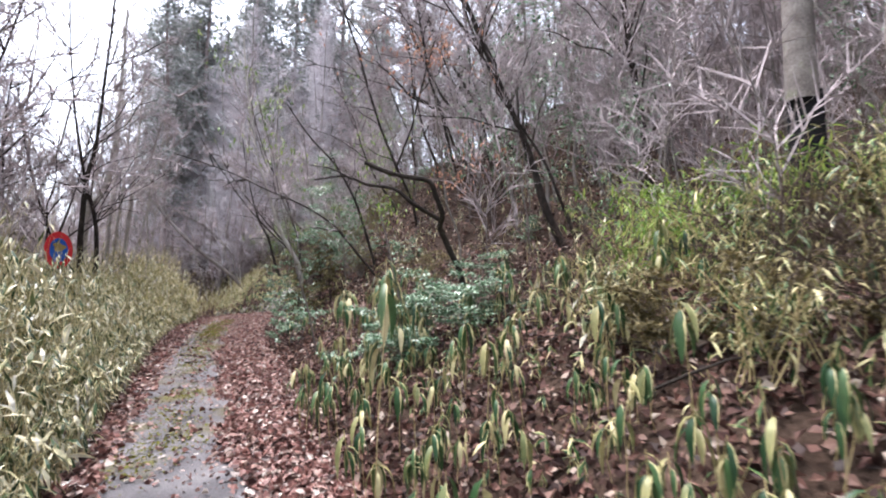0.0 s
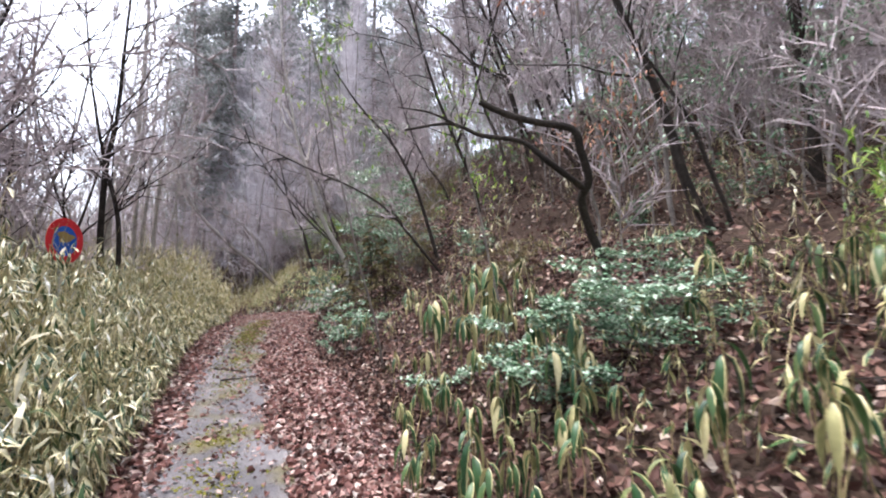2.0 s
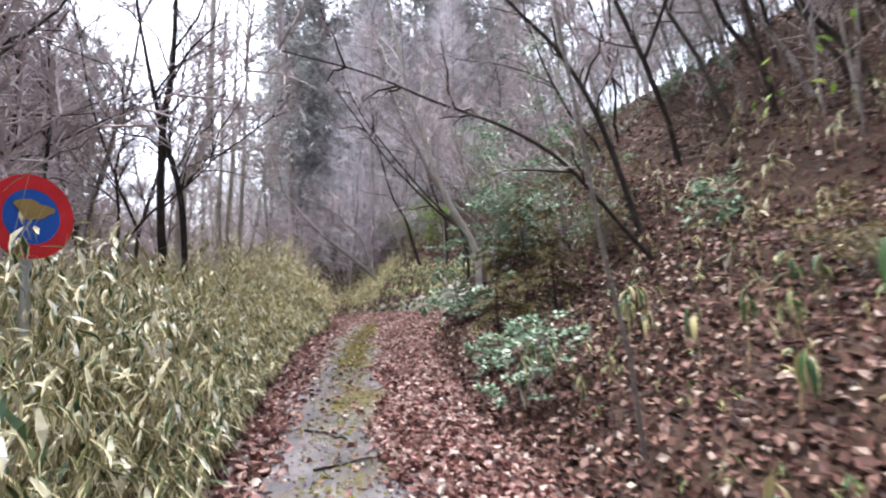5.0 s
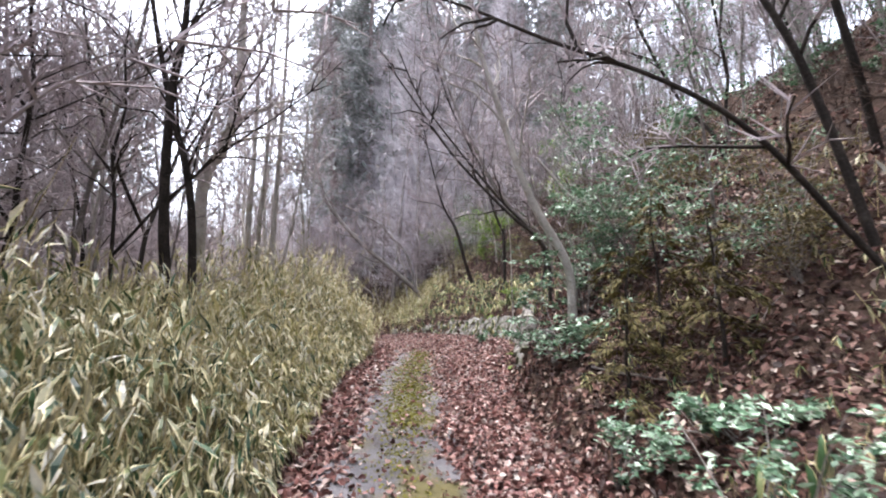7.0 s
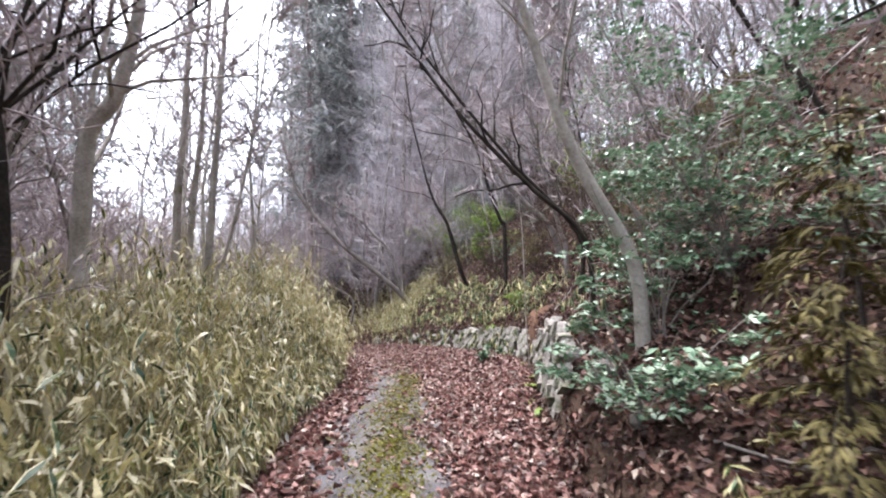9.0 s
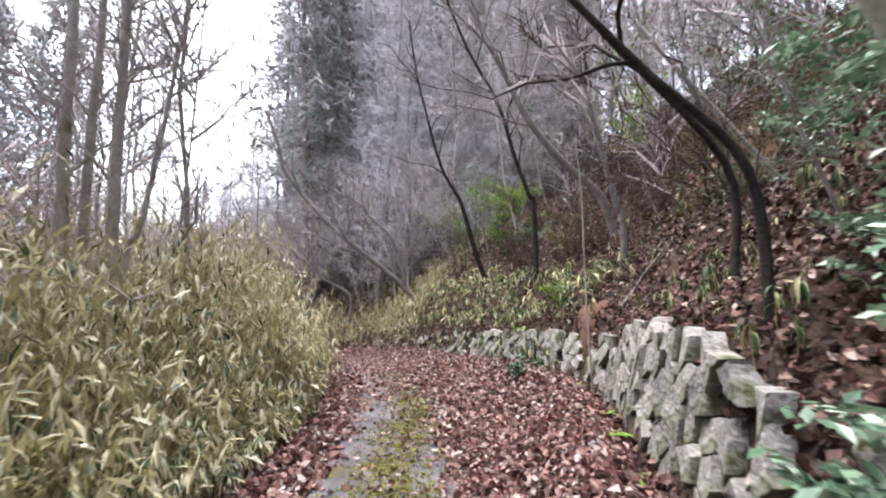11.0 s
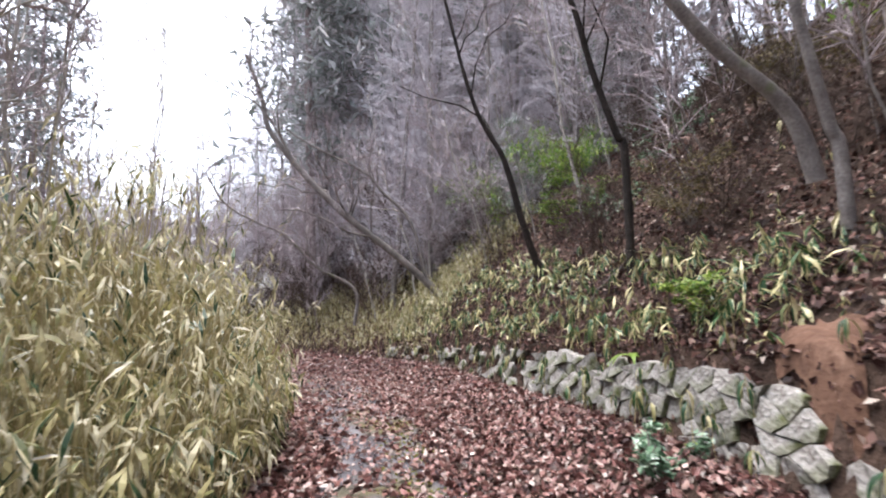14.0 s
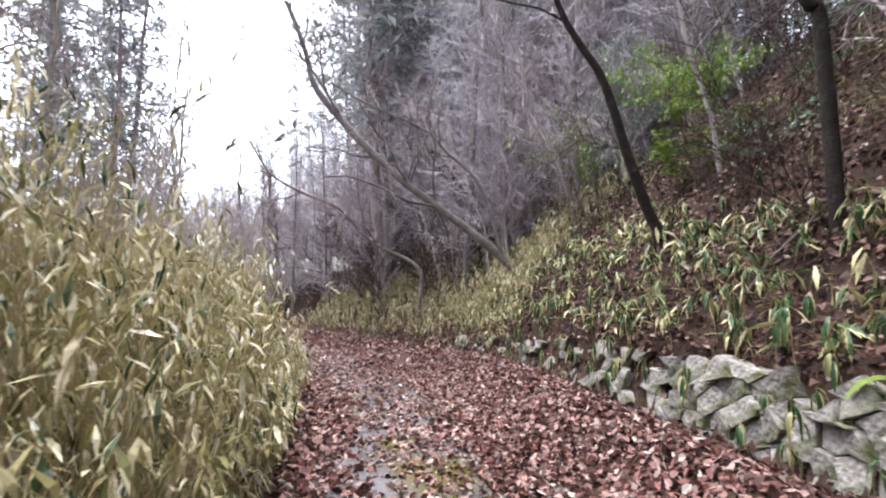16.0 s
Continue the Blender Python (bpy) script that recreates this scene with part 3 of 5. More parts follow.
# ---- bare trees ----
def bare_tree(name, label, lines, wood_mat, levels=3, density=0.6, reach=0.3, group="", twig_mat=None, rise=0.5, up=0.0):
    """Stems given by (points, lower radius, upper radius); the first starts at the ground."""
    p0 = np.array(lines[0][0][0], float)
    foot = np.array([p0[0], p0[1], gz(p0[0], p0[1]) - 0.05])
    ob = thing(name, label, "tree", group, foot)
    twigs = Soup()
    for k, (pts, r0, r1) in enumerate(lines):
        wood = Soup()
        pts = np.array(pts, float)
        if k == 0 and pts[0][2] > foot[2] + 0.05:
            pts = np.vstack([[foot + (pts[0] - pts[1]) * [0.1, 0.1, 0]], pts])
        if up:
            way = unit(pts[-1] - pts[-3]) + np.array([0, 0, 0.5])
            pts = np.vstack([pts, pts[-1] + unit(way) * up * 0.5, pts[-1] + unit(way + [0, 0, 0.4]) * up])
            r1 *= 0.4
        fine = smooth_line(pts, 5)
        fine += np.cumsum(rng.normal(size=fine.shape) * r0 * 0.10, axis=0) * np.linspace(0, 1, len(fine))[:, None] * 0.5
        tube(wood, fine - foot, r0, r1, 8 if r0 > 0.03 else 6, True)
        if levels:
            grow(wood, twigs, fine - foot, r0 * 0.75, r1, levels, density, reach, rise)
        part("limb" if k else "trunk", wood.mesh("wood", wood_mat, True), ob)
    if twigs.count:
        part("twigs", twigs.mesh("twigs", twig_mat or M_TWIG), ob, "fine bare twigs", "stuff")
    return ob


def template(name, height, r, bend, levels, density, wood_mat, twig_mat, reach=0.26, forks=1, start=0.28):
    """A bare tree at the origin, to be copied."""
    ob = thing(name, "", "tree")
    wood, twigs = Soup(), Soup()
    top = np.array([rng.normal() * bend, rng.normal() * bend, height])
    main = wavy((0, 0, -0.3), top, 9, height * 0.012)
    main[:2, :2] *= 0.2
    tube(wood, main, r, r * 0.25, 7)
    grow(wood, twigs, main, r * 0.8, r * 0.25, levels, density, reach, 0.55, start)
    for _ in range(forks):
        i = rng.integers(1 if height < 5 else 2, 5)
        end = main[i] + np.array([rng.normal() * bend * 1.4, rng.normal() * bend * 1.4, (height - main[i][2]) * 0.85])
        line = wavy(main[i], end, 7, height * 0.015)
        tube(wood, line, r * 0.6, r * 0.18, 6)
        grow(wood, twigs, line, r * 0.5, r * 0.18, levels, density, reach, 0.55, start)
    part("trunk", wood.mesh("trunk", wood_mat, True), ob)
    part("twigs", twigs.mesh("twigs", twig_mat), ob, "fine bare twigs", "stuff")
    return ob


def far_away(ob):
    """Takes a pattern out of the scene once its copies stand."""
    for o in (*ob.children_recursive, ob):
        bpy.data.objects.remove(o)


def plant(patterns, places, label, group, lean=4.0, scale=(0.75, 1.2), lean_to=None):
    for x, y in places:
        ob = copy_thing(patterns[rng.integers(len(patterns))], Matrix.Identity(4))
        k = rng.uniform(*scale)
        tilt = Euler((radians(rng.normal() * lean), radians(rng.normal() * lean + (lean_to or 0)), 0)).to_matrix().to_4x4()
        ob.matrix_basis = Matrix.Translation((x, y, gz(x, y) - 0.02)) @ tilt @ Matrix.Rotation(rng.uniform(0, 6.28), 4, "Z") @ Matrix.Scale(k, 4)
        tagged(ob, label, "tree", group)


slim = [template("bare_tree", rng.uniform(6, 9), rng.uniform(0.03, 0.05), 0.7, 3, 0.85, M_BARK_GREY, M_TWIG, 0.26, 0) for _ in range(4)]
tall = [template("tall_tree", rng.uniform(10, 13), rng.uniform(0.07, 0.10), 1.0, 3, 0.42, M_BARK_GREY, M_TWIG, 0.24, 1) for _ in range(3)]
dark = [template("dark_tree", rng.uniform(7, 9), rng.uniform(0.05, 0.08), 1.2, 3, 0.8, M_BARK_DARK, M_TWIG, 0.3, 1) for _ in range(3)]
pale = [template("pale_tree", rng.uniform(6, 9), rng.uniform(0.03, 0.05), 0.6, 3, 0.7, M_BARK_PALE, M_TWIG, 0.22, 0) for _ in range(3)]
brush = [template("bare_brush", rng.uniform(2.6, 4.2), 0.02, 0.9, 2, 1.1, M_TWIG, M_TWIG, 0.42, 3, 0.1) for _ in range(4)]
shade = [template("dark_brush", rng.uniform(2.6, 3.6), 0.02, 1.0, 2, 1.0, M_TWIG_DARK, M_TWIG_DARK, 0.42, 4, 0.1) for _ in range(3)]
sapling = [template("sapling", rng.uniform(2.2, 4), 0.012, 0.35, 2, 0.5, M_BARK_GREY, M_TWIG, 0.3, 0, 0.2) for _ in range(4)]


def places(s0, s1, d0, d1, n):
    x, y = on_line(rng.uniform(s0, s1, n), rng.uniform(d0, d1, n))
    return list(zip(x, y))


def off_lane(x0, x1, y0, y1, n, clear=1.8):
    """n random places in a box, clear of the lane."""
    x, y = rng.uniform(x0, x1, 6 * n), rng.uniform(y0, y1, 6 * n)
    d = np.abs(along(x, y)[1])
    return [p for p, q in zip(zip(x.tolist(), y.tolist()), d) if q > clear][:n]


plant(slim, places(-5, 34, 6.0, 19, 62), "slender grey bare tree on the wooded hillside", "hillside trees", 5, lean_to=-6)
plant(tall, places(-4, 36, 9, 26, 40), "tall grey bare tree on the wooded hillside", "hillside trees", 4, lean_to=-4)
plant(dark, places(4, 30, 6.0, 15, 12), "dark-barked bare tree leaning from the hillside", "hillside trees", 6, lean_to=-8)
plant(sapling, places(2, 32, 3.8, 11, 80), "thin bare sapling among leaf litter", "saplings", 8, lean_to=-6)
plant(slim, places(1, 26, -15, -4.4, 30), "slender grey bare tree behind the bamboo thicket", "lane-side trees", 4)
plant(dark, places(2, 18, -12, -4.6, 14), "dark crooked bare tree behind the bamboo thicket", "lane-side trees", 5)
plant(tall, places(22, 46, -30, -10, 9), "tall bare tree beyond the bend", "far bare trees", 3, (0.5, 0.8))
plant(dark, places(6, 15, -7.5, -3.6, 7), "dark crooked bare tree among the bamboo", "lane-side trees", 6, (0.6, 0.95))
plant(slim, places(5, 18, -8, -3.4, 12), "slender grey bare tree among the bamboo", "lane-side trees", 5, (0.6, 1.0))
plant(pale, places(13, 29, -9, -2.8, 20), "thin pale-barked upright tree beside the thicket", "lane-side trees", 3)
plant(pale, places(24, 35, 3.4, 8, 12), "thin pale-barked tree on the far bank", "far bare trees", 6, lean_to=-6)
plant(brush, places(27, 33, 4.0, 7.5, 5), "pale twiggy brush on the far bank", "brushwood", 8, (0.7, 1.2))
plant(tall, places(9, 26, -20, -8, 11), "tall grey bare tree behind the bamboo thicket", "lane-side trees", 4, (0.6, 0.95))
plant(brush, places(7, 24, -12, -5, 18), "tall twiggy brush behind the bamboo", "brushwood", 6, (1.3, 2.0))
plant(tall, off_lane(-62, -28, 28, 62, 14, 2.5), "tall bare tree in the far valley", "far bare trees", 3, (0.6, 0.9))
plant(brush, off_lane(-60, -26, 28, 60, 30, 2.2), "bushy bare trees in the far valley", "brushwood", 6, (1.5, 2.4))
plant(brush, places(-2, 34, -14, -4, 40), "twiggy bare brush behind the bamboo grass", "brushwood", 8, (0.7, 1.2))
plant(brush, places(31, 46, 3.6, 9, 20), "purplish bare brush below the cedars", "brushwood", 8, (0.8, 1.5))
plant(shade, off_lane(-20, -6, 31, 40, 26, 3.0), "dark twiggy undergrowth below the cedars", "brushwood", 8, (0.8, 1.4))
plant(brush, off_lane(-34, -16, 29, 46, 34), "twiggy bare brush beyond the bend", "brushwood", 8, (1.0, 1.9))
plant(brush, places(-2, 30, 8.5, 16, 46), "twiggy bare brush on the bank", "brushwood", 8, (0.5, 1.0))
# small dark tangles added where shadow lies on the soil
plant(shade, places(0.5, 4.5, 3.2, 5.2, 6), "dark tangled brush standing in for shade above the lane", "brushwood", 10, (0.25, 0.42), lean_to=-14)
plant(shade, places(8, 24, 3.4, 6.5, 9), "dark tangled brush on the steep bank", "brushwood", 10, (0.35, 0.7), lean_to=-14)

pole = [template("hill_sapling", rng.uniform(5, 8), rng.uniform(0.018, 0.03), 0.5, 2, 0.5, M_BARK_GREY, M_TWIG, 0.2, 0, 0.3) for _ in range(5)]
crooked = []
for _ in range(3):
    ob = thing("crooked_tree", "", "tree")
    wood, twigs = Soup(), Soup()
    main = wavy((0, 0, -0.3), (rng.normal() * 0.8, rng.normal() * 0.8, 8.5), 13, 0.16)
    tube(wood, main, 0.075, 0.015, 7)
    grow(wood, twigs, main, 0.06, 0.02, 3, 0.9, 0.34, 0.6, 0.3)
    for k in (3, 4, 6, 7):
        a = rng.uniform(0, 6.28)
        limb = wavy(main[k], main[k] + np.array([math.cos(a) * 1.9, math.sin(a) * 1.9, rng.uniform(1.2, 3.0)]), 9, 0.13)
        tube(wood, limb, 0.038, 0.008, 6)
        grow(wood, twigs, limb, 0.03, 0.01, 2, 0.9, 0.4, 0.5, 0.2)
    part("trunk", wood.mesh("trunk", M_BARK_DARK, True), ob)
    part("twigs", twigs.mesh("twigs", M_TWIG), ob, "fine bare twigs", "stuff")
    crooked.append(ob)


def larch(height, r):
    """A straight bare conifer whose fine twigs spread and rise."""
    ob = thing("larch_tree", "", "tree")
    wood, twigs = Soup(), Soup()
    tube(wood, wavy((0, 0, -0.4), (rng.normal() * 0.3, rng.normal() * 0.3, height), 10, 0.04), r, 0.02, 7)
    for z in np.arange(1.2, height, 0.2):
        f = z / height
        for _ in range(3):
            a, ln = rng.uniform(0, 6.28), (2.7 * (1 - f) ** 0.7 + 0.3) * rng.uniform(0.35, 1.15)
            d = np.array([math.cos(a), math.sin(a), rng.uniform(-0.1, 1.1)])
            line = wavy((0, 0, z), np.array([0, 0, z]) + d * ln * 0.85, 3, 0.09)
            tube(twigs, line, 0.012, 0.005, 3)
            for _ in range(6):
                q = line[0] + (line[2] - line[0]) * rng.uniform(0.2, 1)
                spike(twigs, q, unit(d * 0.7 + rng.normal(size=3) * 0.75 + [0, 0, 0.25]), rng.uniform(0.4, 1.1), 0.010)
    part("trunk", wood.mesh("trunk", M_BARK_GREY, True), ob)
    part("twigs", twigs.mesh("twigs", M_TWIG_HAZED), ob, "fine haze-tinted grey-violet twigs", "stuff")
    return ob


def leafy_tree(height, spread_, count):
    """A thin evergreen tree with loose flat sprays of small leaves and gaps between."""
    ob = thing("evergreen_tree", "", "tree")
    wood, leaves = Soup(), Soup()
    main = wavy((0, 0, -0.3), (rng.normal() * 0.4, rng.normal() * 0.4, height), 9, 0.06)
    tube(wood, main, 0.045, 0.01, 6)
    for _ in range(26):
        k, a = rng.integers(2, 9), rng.uniform(0, 6.28)
        ln = spread_ * rng.uniform(0.4, 1.1) * (1.25 - k / 11)
        end = main[k] + np.array([math.cos(a) * ln, math.sin(a) * ln, rng.uniform(-0.1, 0.45) * ln])
        line = wavy(main[k], end, 5, 0.05)
        tube(wood, line, 0.012, 0.003, 4)
        n = count // 26
        q = line[rng.integers(1, 5, n)] + rng.normal(size=(n, 3)) * [0.26, 0.26, 0.07]
        flakes(leaves, q, rng.normal(size=(n, 3)) * 0.6 + [0, 0, 1], rng.uniform(0.06, 0.12, n), 0.42, 0.2)
    part("trunk", wood.mesh("trunk", M_BARK_GREY, True), ob)
    part("leaves", leaves.mesh("leaves", M_SHRUB), ob, "loose grey-green leaf sprays", "stuff")
    return ob


larches = [larch(rng.uniform(13, 17), rng.uniform(0.09, 0.13)) for _ in range(4)]
evergreens = [leafy_tree(rng.uniform(4.5, 6.5), 1.5, 1300) for _ in range(3)]
front = [p for p in off_lane(-22, -6, 29, 38, 90, 4.2) if p[0] > -18.5 - (p[1] - 30) * 0.5]
# these larches bring the pale haze tone in front of the cedar stand
plant(larches, front[:30], "tall bare larch with fine haze-tinted grey-violet twigs", "larches before the cedars", 2, (0.85, 1.2))
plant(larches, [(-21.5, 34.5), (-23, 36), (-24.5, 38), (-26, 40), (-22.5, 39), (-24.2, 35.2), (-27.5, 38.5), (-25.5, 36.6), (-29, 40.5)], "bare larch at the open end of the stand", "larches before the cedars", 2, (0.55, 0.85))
plant(brush, off_lane(-42, -23, 31, 45, 26, 2.2), "bushy bare trees beyond the bend", "brushwood", 6, (1.4, 2.4))
plant(pole, places(-6, 36, 5.6, 24, 190), "thin grey stem in the hillside thicket", "hillside saplings", 5, (0.8, 1.3), lean_to=-4)
plant(pole, places(-8, 14, 8, 22, 70), "thin grey stem in the hillside thicket", "hillside saplings", 5, (0.9, 1.5), lean_to=-4)
plant(tall, places(-8, 34, 14, 34, 44), "tall grey bare tree on the ridge", "hillside trees", 4, (0.9, 1.3), lean_to=-4)
plant(brush, places(-6, 30, 9, 26, 44), "twiggy bare brush on the upper hillside", "brushwood", 8, (0.9, 1.6))
plant(evergreens, places(0, 30, 5.5, 16, 26), "thin evergreen tree with loose grey-green leaves", "hillside evergreens", 6, (0.7, 1.15), lean_to=-5)
plant(evergreens, [(-2.9, 14.6), (-3.4, 16.1), (-2.4, 12.9), (-7.9, 27.4), (-9.3, 30.6)], "thin evergreen tree with loose grey-green leaves", "hillside evergreens", 5, (0.45, 0.62), lean_to=-8)
# three unseen evergreens, added beside the start to shade the right bank
plant(evergreens, [(3.4, 1.3), (4.4, 2.6), (3.0, 0.2)], "thin evergreen tree with loose grey-green leaves", "hillside evergreens", 4, (0.6, 0.8))
plant(crooked, places(3, 15, -9, -4.2, 9), "dark crooked bare tree behind the bamboo thicket", "lane-side trees", 5, (0.7, 1.0))
plant(dark, [(0.4, 13.6), (1.3, 14.2), (-0.5, 13.5), (2.0, 13.4), (1.7, 12.4), (2.9, 14.5), (-1.2, 16.4), (-0.6, 18.2)], "dark leaning tree on the leafy bank", "hillside trees", 4, (0.6, 0.95), lean_to=-14)
plant(crooked, places(8, 15, -10.5, -5, 4), "dark crooked bare tree behind the bamboo thicket", "lane-side trees", 5, (0.75, 1.1))
plant(brush, places(7, 14, -12, -6, 9), "tall twiggy brush behind the bamboo", "brushwood", 6, (1.7, 2.6))
plant(slim, off_lane(-50, -25, 31, 54, 26, 2.5), "faint slender bare tree in the far valley", "far bare trees", 3, (0.9, 1.4))
plant(tall, off_lane(-48, -27, 33, 50, 12, 2.5), "tall bare tree in the far valley", "far bare trees", 3, (0.7, 1.0))

plant(shade, places(18, 27, 4.4, 7.2, 12), "dark tangled brush above the slipped bank", "brushwood", 10, (0.4, 0.75), lean_to=-12)
# more dark tangles in place of the shadow near the start
plant(shade, places(0.2, 2.4, 3.6, 5.0, 5), "dark tangled brush standing in for shade above the lane", "brushwood", 10, (0.25, 0.4), lean_to=-14)

# single trees beside the lane
bare_tree("forked_tree", "dark forked tree with a broken crooked limb", [
    ([(0.18, 6.33, 1.71), (-0.01, 6.18, 2.12), (-0.12, 6.0, 2.35), (-0.1, 5.84, 2.49), (-0.19, 5.73, 2.71), (-0.27, 5.65, 2.87), (-0.55, 5.6, 2.92), (-0.83, 5.57, 2.99), (-1.04, 5.55, 3.09)], .043, .026),
    ([(-0.11, 5.9, 2.42), (-0.46, 5.67, 2.59), (-0.68, 5.65, 2.76), (-1.02, 5.63, 2.81), (-1.26, 5.62, 2.9), (-1.64, 5.62, 2.85)], .03, .01),
    ([(-1.19, 5.6, 2.87), (-1.42, 5.56, 2.98), (-1.7, 5.55, 3.03)], .014, .005)], M_BARK_DARK, 0)
bare_tree("leaning_tree", "dark tree with two leaning stems", [
    ([(2.23, 7.94, 2.03), (1.88, 7.87, 2.62), (1.69, 7.82, 3.08), (1.54, 7.76, 3.6), (1.32, 7.68, 4.24), (1.0, 7.6, 4.96), (0.62, 7.49, 5.87), (0.24, 7.37, 6.91)], .08, .045),
    ([(2.26, 7.74, 2.01), (2.14, 7.68, 2.52), (1.92, 7.62, 3.08), (1.65, 7.54, 3.71), (1.28, 7.48, 4.27), (0.97, 7.42, 4.71)], .035, .02)], M_BARK_DARK, 3, 0.9, up=3.0)
bare_tree("leaning_tree", "straight dark tree on the bank", [
    ([(4.11, 8.57, 2.07), (3.87, 8.45, 3.15), (3.78, 8.35, 4.01), (3.57, 8.21, 5.3), (3.37, 8.06, 6.6)], .1, .07)], M_BARK_DARK, 3, 0.9, up=3.0)
bare_tree("arching_tree", "thin arching bare tree bowed over the lane", [
    ([(-1.12, 11.72, 1.69), (-1.77, 11.51, 2.48), (-2.42, 11.3, 3.26), (-3.08, 11.13, 3.71), (-3.95, 10.92, 4.07), (-4.76, 10.72, 4.44), (-5.77, 10.49, 4.75)], .032, .008),
    ([(-1.51, 11.73, 2.4), (-1.83, 11.6, 3.51), (-2.08, 11.48, 4.16), (-2.47, 11.34, 4.82), (-3.01, 11.17, 5.41), (-3.54, 10.99, 6.15)], .04, .015)], M_BARK_DARK, 3, 0.9, 0.2)
bare_tree("twin_tree", "dark twin-stemmed tree rising from the bamboo", [
    ([(-8.57, 11.87, 2.14), (-8.56, 11.77, 2.9), (-8.5, 11.67, 3.66), (-8.41, 11.58, 4.48), (-8.27, 11.54, 5.05), (-8.2, 11.5, 5.43), (-8.09, 11.4, 6.38)], .075, .05),
    ([(-8.26, 11.96, 0.6), (-8.26, 11.96, 2.14), (-8.22, 11.82, 3.15), (-8.29, 11.71, 3.79), (-8.39, 11.62, 4.23), (-8.46, 11.52, 4.8), (-8.53, 11.41, 5.43), (-8.59, 11.28, 6.19)], .055, .03)], M_BARK_DARK, 3, 0.9, up=3.0)
bare_tree("pale_tree", "pale-barked forked tree behind the bamboo", [
    ([(-9.87, 13.78, 2.7), (-9.82, 13.73, 3.12), (-9.7, 13.62, 4.09), (-9.39, 13.64, 4.53), (-9.2, 13.61, 5.09), (-9.1, 13.57, 5.51), (-9.07, 13.52, 5.93), (-8.97, 13.41, 6.92)], .12, .09),
    ([(-9.7, 13.62, 4.07), (-9.63, 13.56, 4.67), (-9.43, 13.51, 5.37), (-9.33, 13.45, 5.93), (-9.18, 13.39, 6.64)], .04, .02)], M_BARK_PALE, 3, 0.9, up=3.0)
bare_tree("clump_tree", "pale grey tree with several upright stems", [
    ([(-10.22, 16.25, 2.12), (-10.06, 16.08, 3.76), (-9.92, 15.95, 5.09), (-9.78, 15.81, 6.47)], .075, .05),
    ([(-10.53, 16.16, 0.7), (-10.53, 16.16, 2.23), (-10.34, 15.98, 4.03), (-10.19, 15.88, 5.09), (-10.06, 15.74, 6.47)], .065, .04),
    ([(-10.63, 16.03, 0.7), (-10.63, 16.03, 2.23), (-10.51, 15.83, 3.99), (-10.38, 15.73, 5.03), (-10.26, 15.59, 6.38)], .08, .05),
    ([(-10.15, 16.3, 0.7), (-10.1, 16.31, 2.71), (-9.95, 16.31, 3.04), (-9.71, 16.27, 3.9), (-9.49, 16.21, 4.82), (-9.41, 16.19, 5.15)], .04, .02),
    ([(-9.7, 16.5, 0.7), (-9.61, 16.48, 2.44), (-9.53, 16.43, 2.98), (-9.39, 16.36, 3.79), (-9.21, 16.24, 5.15)], .02, .01)], M_BARK_PALE, 3, 0.9, 0.2, up=3.0)
bare_tree("pale_leaning_tree", "pale grey trunk leaning over the bank", [
    ([(-3.92, 14.15, 2.51), (-4.29, 13.95, 3.26), (-4.42, 13.88, 3.55), (-4.6, 13.76, 4.07), (-4.77, 13.62, 4.7), (-4.93, 13.51, 5.22), (-5.09, 13.35, 6.08)], .07, .05)], M_BARK_PALE, 3, 0.9, up=3.0)
bare_tree("bowed_tree", "dark thin stems bowed towards the lane", [
    ([(-4.29, 15.25, 2.92), (-4.83, 15.03, 3.49), (-5.3, 14.84, 3.99), (-5.77, 14.64, 4.56), (-6.23, 14.43, 5.28), (-6.7, 14.21, 5.99)], .035, .012),
    ([(-4.36, 15.42, 2.3), (-4.36, 15.42, 3.02), (-5.05, 15.13, 3.83), (-5.74, 14.84, 4.72), (-6.29, 14.58, 5.53), (-6.62, 14.39, 6.34)], .03, .01)], M_BARK_DARK, 3, 0.9, 0.2)
bare_tree("bank_tree", "dark leaning tree above the stone wall", [
    ([(-7.47, 24.39, 2.97), (-7.56, 24.33, 3.19), (-7.77, 24.15, 3.97), (-7.89, 24.04, 4.54), (-8.02, 23.93, 5.04), (-8.25, 23.78, 5.47), (-8.42, 23.65, 5.9), (-8.62, 23.48, 6.75)], .085, .05)], M_BARK_DARK, 3, 0.9, up=3.0)
bare_tree("bank_tree", "grey and dark stems leaning off the bank", [
    ([(-4.48, 20.53, 3.64), (-4.55, 20.49, 3.84), (-4.71, 20.36, 4.51), (-4.9, 20.21, 5.38), (-5.03, 20.1, 6.01), (-5.13, 20.02, 6.4), (-5.21, 19.91, 7.19)], .06, .04),
    ([(-4.6, 20.7, 3.4), (-4.71, 20.65, 3.85), (-4.9, 20.56, 4.18), (-5.46, 20.35, 4.71), (-5.98, 20.12, 5.41), (-6.27, 19.97, 6.06), (-6.49, 19.85, 6.54), (-6.92, 19.62, 7.52)], .08, .055)], M_BARK_GREY, 3, 0.9, up=3.0)
bare_tree("bank_tree", "slender dark tree high on the bank", [
    ([(-6.07, 22.62, 4.43), (-6.16, 22.57, 4.64), (-6.44, 22.39, 5.51), (-6.71, 22.18, 6.58), (-7.19, 21.94, 7.56), (-7.38, 21.83, 7.99), (-7.75, 21.6, 9.07)], .06, .04)], M_BARK_DARK, 3, 0.9, up=3.0)
